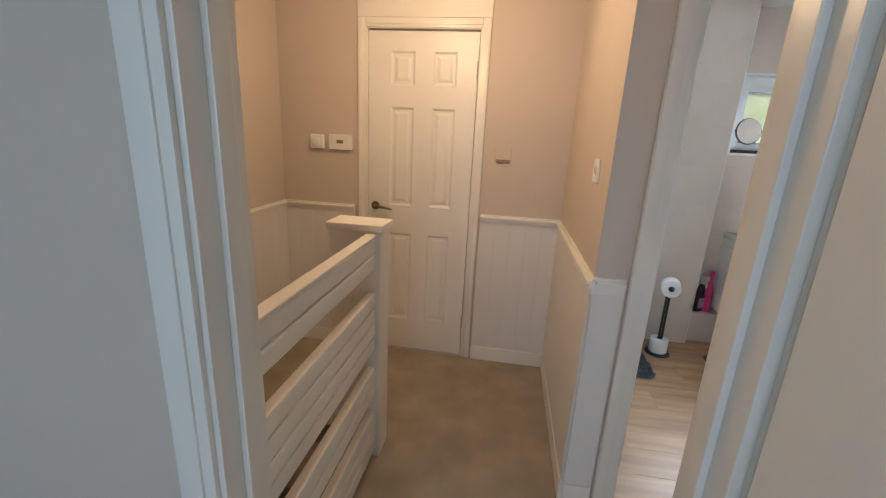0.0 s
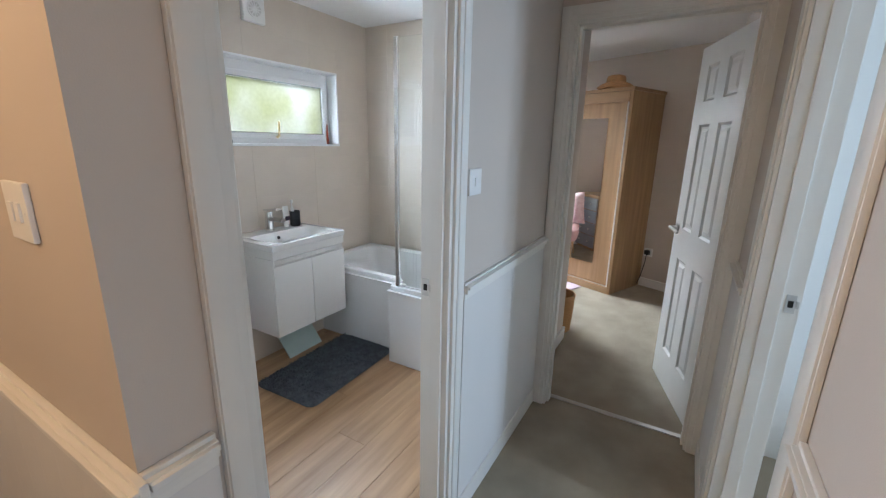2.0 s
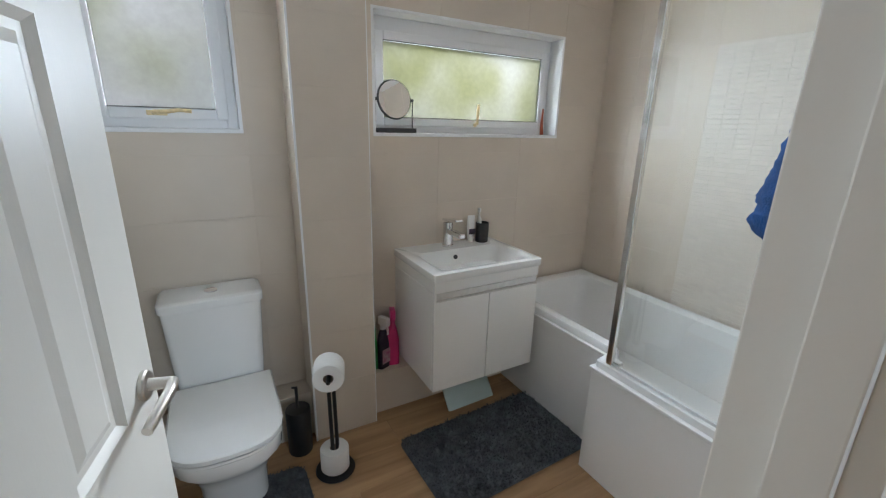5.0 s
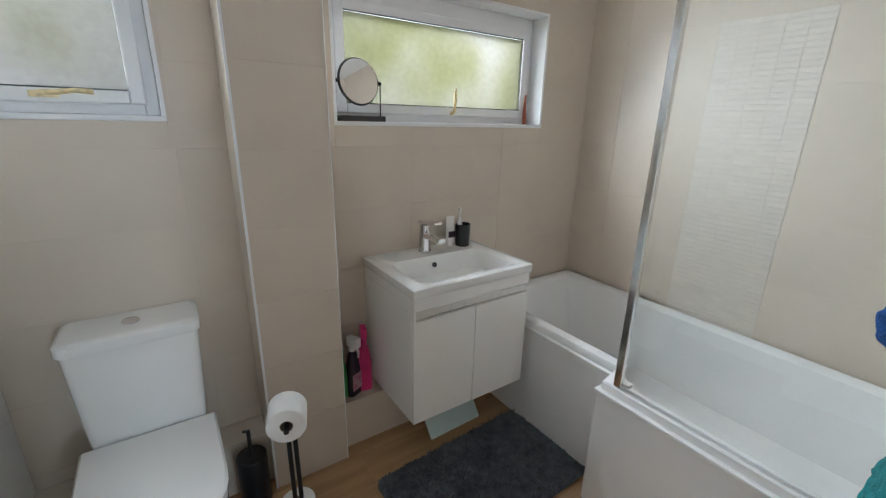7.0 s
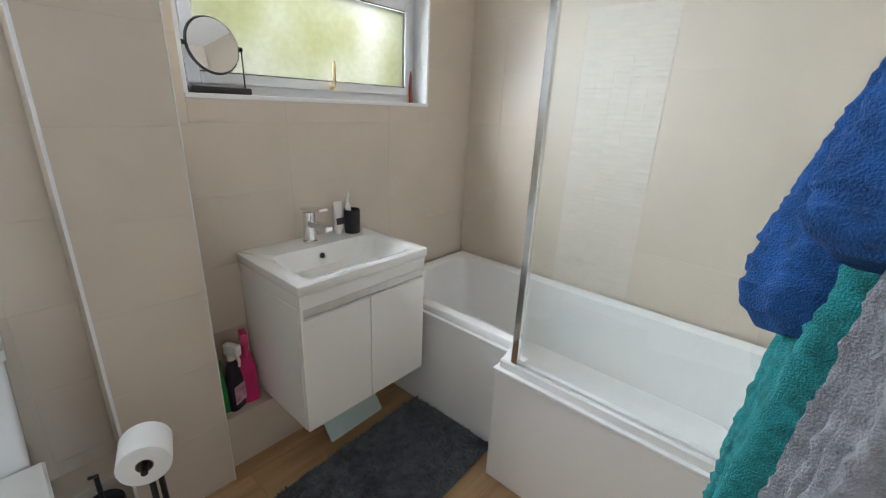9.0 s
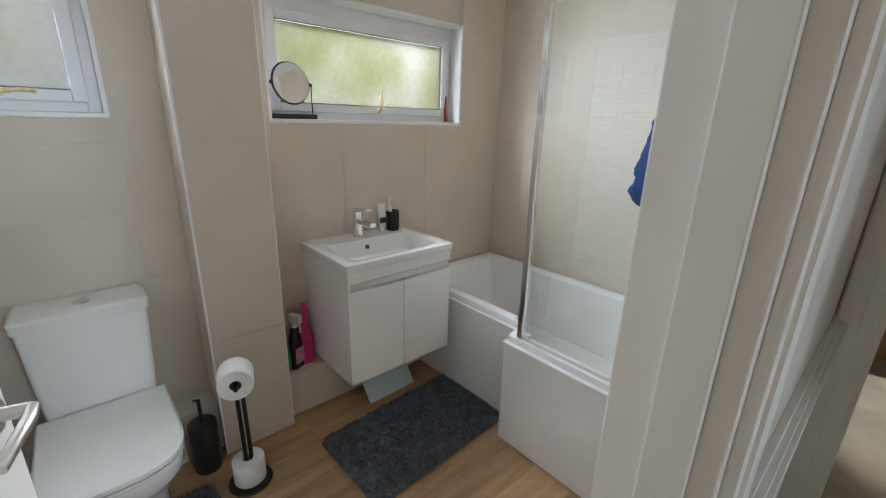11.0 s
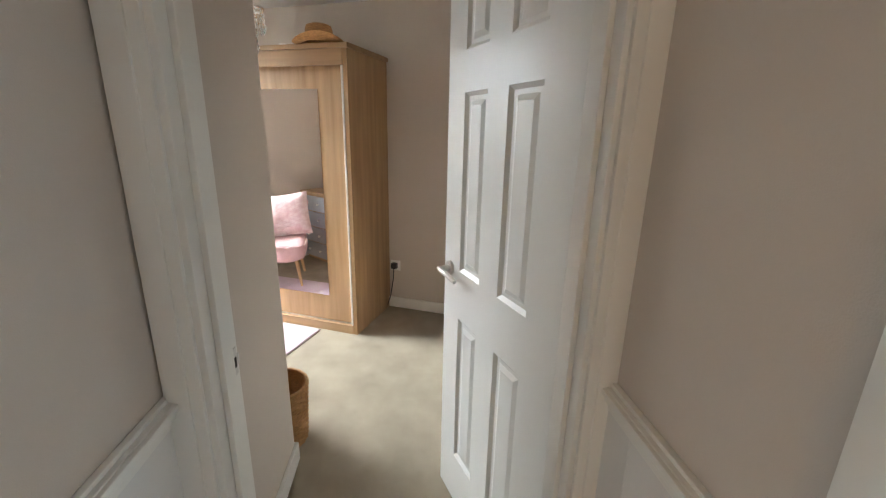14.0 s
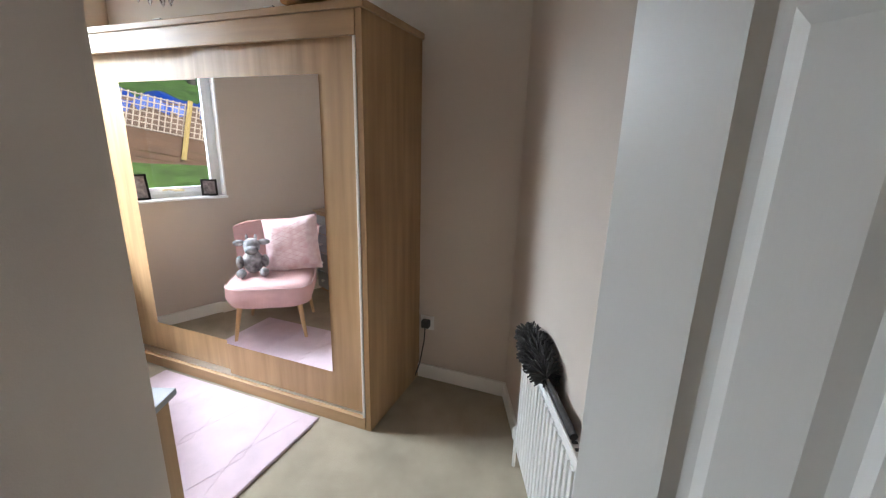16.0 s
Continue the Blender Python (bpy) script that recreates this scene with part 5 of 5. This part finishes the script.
prof = [(0.108, 0), (0.112, 0.01), (0.122, 0.15), (0.132, 0.30), (0.127, 0.30), (0.117, 0.15), (0.105, 0.012)]
lathe(bm, prof, seg=36)
part("shell", bm, STRAW, bask, smooth=True)
for i in range(24):
    z = 0.012 + i * 0.012
    r = 0.112 + 0.02 * z / 0.3
    bm = bmesh.new()
    pts = [((r + 0.0025 * (1 if (k + i) % 2 else -1)) * math.cos(2 * math.pi * k / 36), (r + 0.0025 * (1 if (k + i) % 2 else -1)) * math.sin(2 * math.pi * k / 36), z) for k in range(37)]
    tube(bm, pts, 0.0055, 5)
    part("strand", bm, STRAW, bask)
bm = bmesh.new()
tube(bm, [(0.13 * math.cos(2 * math.pi * k / 36), 0.13 * math.sin(2 * math.pi * k / 36), 0.302) for k in range(37)], 0.008, 8)
part("rim", bm, STRAW, bask, smooth=True)


def chest(name, label, x0, y0, x1, y1, h, fronts, body, top):
    c = thing(name, label, "chest of drawers")
    part("body", boxes(((x0, y0, 0.03), (x1 - 0.02, y1, h - 0.022)), bev=0.003), body, c)
    part("top", boxes(((x0, y0 - 0.01, h - 0.021), (x1 + 0.006, y1 + 0.01, h)), bev=0.003), top, c)
    part("plinth", boxes(((x0 + 0.02, y0 + 0.01, 0), (x1 - 0.04, y1 - 0.01, 0.0295))), body, c)
    n = 4
    for i in range(n):
        a = 0.045 + i * (h - 0.08) / n
        b = a + (h - 0.08) / n - 0.012
        dr = part("drawer", boxes(((x1 - 0.0195, y0 + 0.015, a), (x1 - 0.001, y1 - 0.015, b)), bev=0.003), fronts, c)
        for yy in ((y0 * 0.72 + y1 * 0.28), (y0 * 0.28 + y1 * 0.72)):
            bm = bmesh.new()
            lathe(bm, [(0.006, 0), (0.006, 0.01), (0.014, 0.016), (0.012, 0.024)], seg=14, m=Matrix.Translation((x1 - 0.001, yy, (a + b) / 2)) @ Matrix.Rotation(radians(90), 4, "Y"))
            part("knob", bm, PLATE, dr, "white round knob", smooth=True)
    return c


chest("bedside_chest", "small oak chest with a grey top by the wall", 3.232, 1.88, 3.70, 2.30, 0.71, OAK, OAK, GREYD)
chest("grey_chest", "grey chest of drawers with white knobs and oak top", 3.232, 2.93, 3.62, 3.38, 0.78, GREYD, OAK, OAK)

# armchair facing the wardrobe
CM = pose(4.25, 2.87, 0.0, 0, 0, 35)       # local -y: the front
ch = thing("cocktail_chair", "dusty pink velvet cocktail chair on beech legs", "chair", CM)
bm = bmesh.new()


def seat_loop(z, grow):
    return rrect(-0.29 - grow, -0.29 - grow, 0.29 + grow, 0.25 + grow, z, 0.13, 6)


loft(bm, [seat_loop(0.25, -0.05), seat_loop(0.27, -0.015), seat_loop(0.33, 0.005), seat_loop(0.40, 0.0), seat_loop(0.425, -0.02), seat_loop(0.435, -0.07)])
part("seat", bm, PINKV, ch, smooth=True)
bm = bmesh.new()
tube(bm, [(p[0], p[1], p[2]) for p in seat_loop(0.408, 0.002)] + [seat_loop(0.408, 0.002)[0]], 0.004, 6)
part("piping", bm, PINKC, ch, "pale piping round the seat", smooth=True)
bm = bmesh.new()
nb, hb = 18, 9
sheets = []
for off in (0.0, 0.055):
    g = []
    for i in range(nb + 1):
        u = -1 + 2 * i / nb
        col = []
        for j in range(hb + 1):
            v = j / hb
            z = 0.38 + 0.39 * v - 0.03 * abs(u) ** 6
            wdt = 0.27 + 0.05 * v
            yy = 0.27 + 0.10 * v - 0.14 * u * u + off * (1 - 0.15 * v)
            col.append(bm.verts.new((u * wdt, yy, z)))
        g.append(col)
    sheets.append(g)
for g in sheets:
    for i in range(nb):
        for j in range(hb):
            bm.faces.new((g[i][j], g[i + 1][j], g[i + 1][j + 1], g[i][j + 1]))
f, b = sheets
for i in range(nb):
    for j in (0, hb):
        bm.faces.new((f[i][j], f[i + 1][j], b[i + 1][j], b[i][j]))
for j in range(hb):
    for i in (0, nb):
        bm.faces.new((f[i][j], f[i][j + 1], b[i][j + 1], b[i][j]))
part("backrest", bm, PINKV, ch, smooth=True)
for x, yy in ((-0.2, -0.2), (0.2, -0.2), (-0.2, 0.2), (0.2, 0.2)):
    bm = bmesh.new()
    tube(bm, [(x * 1.2, yy * 1.2, 0.001), (x, yy, 0.27)], [0.011, 0.02], 12)
    part("leg", bm, BEECH, ch, "tapered beech leg", smooth=True)


def cushion(name, label, at, s, material):
    c = thing(name, label, "cushion", at)
    bm = bmesh.new()
    n = 16
    sides = []
    for sg in (-1, 1):
        g = []
        for i in range(n + 1):
            col = []
            for j in range(n + 1):
                u, v = -1 + 2 * i / n, -1 + 2 * j / n
                d = 0.075 * ((1 - u ** 4) * (1 - v ** 4)) ** 0.6
                col.append(bm.verts.new((u * s * (1 - 0.06 * (1 - v * v)) , sg * (d + 0.002) + 0.005 * noise.noise(Vector((u * 3, v * 3, sg))), v * s * (1 - 0.06 * (1 - u * u)))))
            g.append(col)
        for i in range(n):
            for j in range(n):
                bm.faces.new((g[i][j], g[i + 1][j], g[i + 1][j + 1], g[i][j + 1]))
        sides.append(g)
    bmesh.ops.remove_doubles(bm, verts=bm.verts, dist=0.0055)
    part("cover", bm, material, c, smooth=True)
    for k in range(-3, 4):
        for sl in (-1, 1):
            bm = bmesh.new()
            pts = []
            for i in range(-4, 5):
                u, v = i / 6, k / 5 + sl * i / 14
                if abs(v) < 0.85:
                    d = 0.075 * ((1 - u ** 4) * (1 - v ** 4)) ** 0.6
                    pts.append((u * s * .94, -(d + 0.004), v * s * .94))
            if len(pts) > 2:
                tube(bm, pts, 0.0014, 4)
                part("seam_line", bm, PINKV, c)
    return c


cushion("scatter_cushion", "pale pink crushed velvet cushion propped on the chair", CM @ pose(-0.13, 0.10, 0.63, -18, 8, 6), 0.21, PINKC)
toy = bmesh.new()


def blob(bm, c, r, sc=(1, 1, 1)):
    g = bmesh.ops.create_icosphere(bm, subdivisions=2, radius=r)
    for v in g["verts"]:
        v.co = Vector((v.co.x * sc[0] + c[0], v.co.y * sc[1] + c[1], v.co.z * sc[2] + c[2]))


blob(toy, (0, 0, 0.09), 0.075, (1, 0.85, 1.2))
blob(toy, (0, -0.02, 0.215), 0.06, (1, 1, 1))
blob(toy, (0, -0.075, 0.195), 0.042, (1.15, 1, 0.8))
for s in (-1, 1):
    blob(toy, (0.085 * s, 0.0, 0.235), 0.03, (1.4, 0.5, 0.8))
    blob(toy, (0.03 * s, 0.0, 0.275), 0.016, (0.7, 0.7, 1.5))
    blob(toy, (0.085 * s, -0.04, 0.10), 0.03, (0.9, 0.9, 1.7))
    blob(toy, (0.075 * s, -0.11, 0.035), 0.035, (0.95, 1.7, 0.9))
solo("soft_toy", toy, PLUSH, "grey and white plush cow sitting on the chair", "soft toy", CM @ pose(0.14, 0.02, 0.432, 0, 0, -10), smooth=True)

# bedroom window and its sill
casement("window_3", "white bedroom window looking on to the garden", *BW, 3.42, 3.56, CLEAR, handle=(4.72, 1), sill=0.03)


def photo_frame(x, rz, label, w=0.13, h=0.17):
    p = thing("photo_frame", label, "photo frame", pose(x, 3.44, 0.964, -10, 0, rz))
    bm = boxes(((-w / 2, -0.008, 0), (-w / 2 + 0.014, 0.008, h)), ((w / 2 - 0.014, -0.008, 0), (w / 2, 0.008, h)), ((-w / 2 + 0.014, -0.008, 0), (w / 2 - 0.014, 0.008, 0.014)), ((-w / 2 + 0.014, -0.008, h - 0.014), (w / 2 - 0.014, 0.008, h)))
    part("frame", bm, BLACK, p)
    part("print", boxes(((-w / 2 + 0.014, -0.003, 0.014), (w / 2 - 0.014, 0.003, h - 0.014))), PHOTO, p)


photo_frame(4.475, 12, "wide black photo frame on the window sill", 0.16, 0.125)
photo_frame(4.95, -12, "tall black photo frame on the window sill", 0.13, 0.18)

# chandelier
cl = thing("crystal_chandelier", "chrome ceiling light hung with clear crystal drops", "chandelier", pose(3.77, 1.82, -0.1))
bm = bmesh.new()
lathe(bm, [(0.06, H + 0.08), (0.06, H + 0.099)], seg=24)
tube(bm, [(0, 0, H + 0.08), (0, 0, 2.06)], 0.005, 8)
part("stem", bm, CHROME, cl)
for r, z in ((0.115, 2.06), (0.08, 1.975)):
    bm = bmesh.new()
    tube(bm, [(r * math.cos(2 * math.pi * k / 30), r * math.sin(2 * math.pi * k / 30), z) for k in range(31)], 0.007, 6)
    for a in (0, 1.57):
        tube(bm, [(r * math.cos(a), r * math.sin(a), z), (-r * math.cos(a), -r * math.sin(a), z)], 0.003, 6)
    part("ring", bm, CHROME, cl)
bm = bmesh.new()
tube(bm, [(0, 0, 2.06), (0, 0, 1.945)], 0.004, 6)
part("rod", bm, CHROME, cl)
bm = bmesh.new()
lathe(bm, [(0.001, -0.1), (0.007, -0.085), (0.009, -0.07), (0.001, -0.055)], seg=6)
lathe(bm, [(0.001, -0.055), (0.006, -0.045), (0.001, -0.035)], seg=6)
lathe(bm, [(0.001, -0.035), (0.006, -0.02), (0.001, -0.006)], seg=6)
drop_mesh = done("crystal_drop", bm, CRYSTAL)
for r, z, n in ((0.115, 2.058, 24), (0.08, 1.975, 18), (0.04, 1.945, 9)):
    for i in range(n):
        ob = new("crystal_drop", drop_mesh)
        ob.parent = cl
        a = 2 * math.pi * i / n
        ob.location = (r * math.cos(a), r * math.sin(a), z)

# ---- front bedroom glimpsed through its doorway ----
boards = struct("boarded_wall", boxes(((2.489, -1.3, 0), (2.4998, 0.535, H))), GLOSS, "white painted boarding along the front bedroom wall", "panelling")
for i in range(18):
    part("board", boxes(((2.476, -1.298 + i * 0.1018, 0.0), (2.4888, -1.298 + (i + 1) * 0.1018 - 0.004, H)), bev=0.002), DOORW, boards)
bed = thing("double_bed", "bed with a dark grey cover in the front bedroom", "bed")
part("base", boxes(((1.65, -1.9, 0.05), (2.45, -0.35, 0.32)), bev=0.01), BEDGREY, bed)
part("cover", boxes(((1.62, -1.92, 0.321), (2.47, -0.32, 0.58)), bev=0.06), BEDGREY, bed)
for nm, (a, b, c, d) in (("window_4", FRW), ("window_5", FRS)):
    w = thing(nm, "white front window", "window", kind="structure")
    bm = boxes(((a, -2.44, c), (a + 0.06, -2.38, d)), ((b - 0.06, -2.44, c), (b, -2.38, d)), ((a + 0.06, -2.44, c), (b - 0.06, -2.38, c + 0.06)), ((a + 0.06, -2.44, d - 0.06), (b - 0.06, -2.38, d)))
    part("window_frame", bm, UPVC, w)

# ---- garden behind the bedroom window ----
bm = bmesh.new()
nx, ny = 40, 40
grid = [[bm.verts.new((-6 + 24 * i / nx, 3.9 + 30 * j / ny, -1.0 + 0.36 * max(0.0, 30 * j / ny - 0.7) + 0.08 * noise.noise(Vector((i * .5, j * .5, 0))))) for j in range(ny + 1)] for i in range(nx + 1)]
for i in range(nx):
    for j in range(ny):
        bm.faces.new((grid[i][j], grid[i + 1][j], grid[i + 1][j + 1], grid[i][j + 1]))
struct("garden_bank", bm, GRASS, "green lawn rising behind the house", "lawn")
fence = thing("garden_fence", "pale trellis fence over brown boards that stand in for an earth bank", "fence", pose(3.4, 9.6, 0.60, 0, -12, 12))
# Brown boards, added in place of the earth bank below the trellis.
for i in range(6):
    part("board", boxes(((-5, 0, 0.0 + i * 0.13), (5, 0.025, 0.125 + i * 0.13)), bev=0.003), BANKW, fence)
for x in (-4.35, -3.0, -1.65, -0.3, 1.05, 2.4, 3.75):
    part("post", boxes(((x, -0.08, 0.35), (x + 0.09, -0.005, 1.5)), bev=0.004), POSTW, fence, "new yellow pine post")
for i in range(7):
    part("trellis_lath", boxes(((-5, 0.0, 0.80 + i * 0.1), (5, 0.018, 0.82 + i * 0.1))), TRELLIS, fence)
for i in range(100):
    part("trellis_upright", boxes(((-5 + i * 0.1, 0.0185, 0.79), (-4.975 + i * 0.1, 0.032, 1.44))), TRELLIS, fence)
bm = bmesh.new()
gx, gy = 44, 12
g = [[bm.verts.new((0.6 + 6 * i / gx, 10.6 + 0.22 * j + 0.12 * noise.noise(Vector((i * .4, j * .5, 3))), 2.05 + 0.1 * (0.6 + 6 * i / gx - 3.4) + 0.2 * math.sin(math.pi * j / gy) + 0.25 * noise.noise(Vector((i * .33, j * .4, 7))))) for j in range(gy + 1)] for i in range(gx + 1)]
for i in range(gx):
    for j in range(gy):
        bm.faces.new((g[i][j], g[i + 1][j], g[i + 1][j + 1], g[i][j + 1]))
    lo = [bm.verts.new((g[i + k][0].co.x, g[i + k][0].co.y - 0.05, g[i + k][0].co.z - 0.22)) for k in (0, 1)]
    bm.faces.new((g[i][0], g[i + 1][0], lo[1], lo[0]))
heap = bmesh.new()
hg = [[heap.verts.new((-1 + 9 * i / 30, 10.35 + 0.3 * j, 0.2 + (1.85 + 0.1 * (-1 + 9 * i / 30 - 3.4)) * (0.55 if j == 0 else 1.0) + 0.1 * noise.noise(Vector((i * .5, j * .6, 5))))) for j in range(10)] for i in range(31)]
for i in range(30):
    for j in range(9):
        heap.faces.new((hg[i][j], hg[i + 1][j], hg[i + 1][j + 1], hg[i][j + 1]))
    foot = [heap.verts.new((hg[i + k][0].co.x, 10.3, -0.5)) for k in (0, 1)]
    heap.faces.new((hg[i][0], hg[i + 1][0], foot[1], foot[0]))
solo("earth_heap", heap, EARTH, "reddish-brown earth heap behind the fence", "earth", kind="structure", smooth=True)
solo("blue_tarpaulin", bm, TARP, "crumpled blue tarpaulin over a heap behind the fence", "tarpaulin", smooth=True)
for x, yy in ((1.0, 15.5), (2.4, 16.5), (3.6, 15.0)):
    t = thing("garden_tree", "slim grey-barked tree on the bank", "tree", pose(x, yy, 2.75), group="trees on the bank")
    bm = bmesh.new()
    tube(bm, [(0, 0, -0.4), (0.05, 0, 1.5), (-0.04, 0.05, 3.2), (0.1, 0, 5.2)], [0.16, 0.13, 0.1, 0.04], 10)
    for k in range(7):
        a, z = k * 2.4, 2.2 + 0.4 * k
        tube(bm, [(0, 0, z), (0.6 * math.cos(a), 0.6 * math.sin(a), z + 0.6), (1.1 * math.cos(a), 1.1 * math.sin(a), z + 0.9)], [0.045, 0.03, 0.012], 6)
    part("trunk", bm, BARK, t, smooth=True)
    rng = random.Random(int(x * 10))
    vs, fs = [], []
    for _ in range(2600):
        a, r, z = rng.uniform(0, 6.28), rng.uniform(0.2, 1.5), rng.uniform(2.6, 6.0)
        p = Vector((r * math.cos(a), r * math.sin(a), z + 0.2 * math.sin(3 * a)))
        u = Vector((rng.gauss(0, 1), rng.gauss(0, 1), rng.gauss(0, 1))).normalized() * 0.07
        w = u.orthogonal().normalized() * 0.04
        b = len(vs)
        vs += [tuple(p - u), tuple(p + w), tuple(p + u), tuple(p - w)]
        fs.append((b, b + 1, b + 2, b + 3))
    me = bpy.data.meshes.new("crown")
    me.from_pydata(vs, [], fs)
    me.materials.append(GRASS)
    ob = new("crown", me)
    ob.parent = t
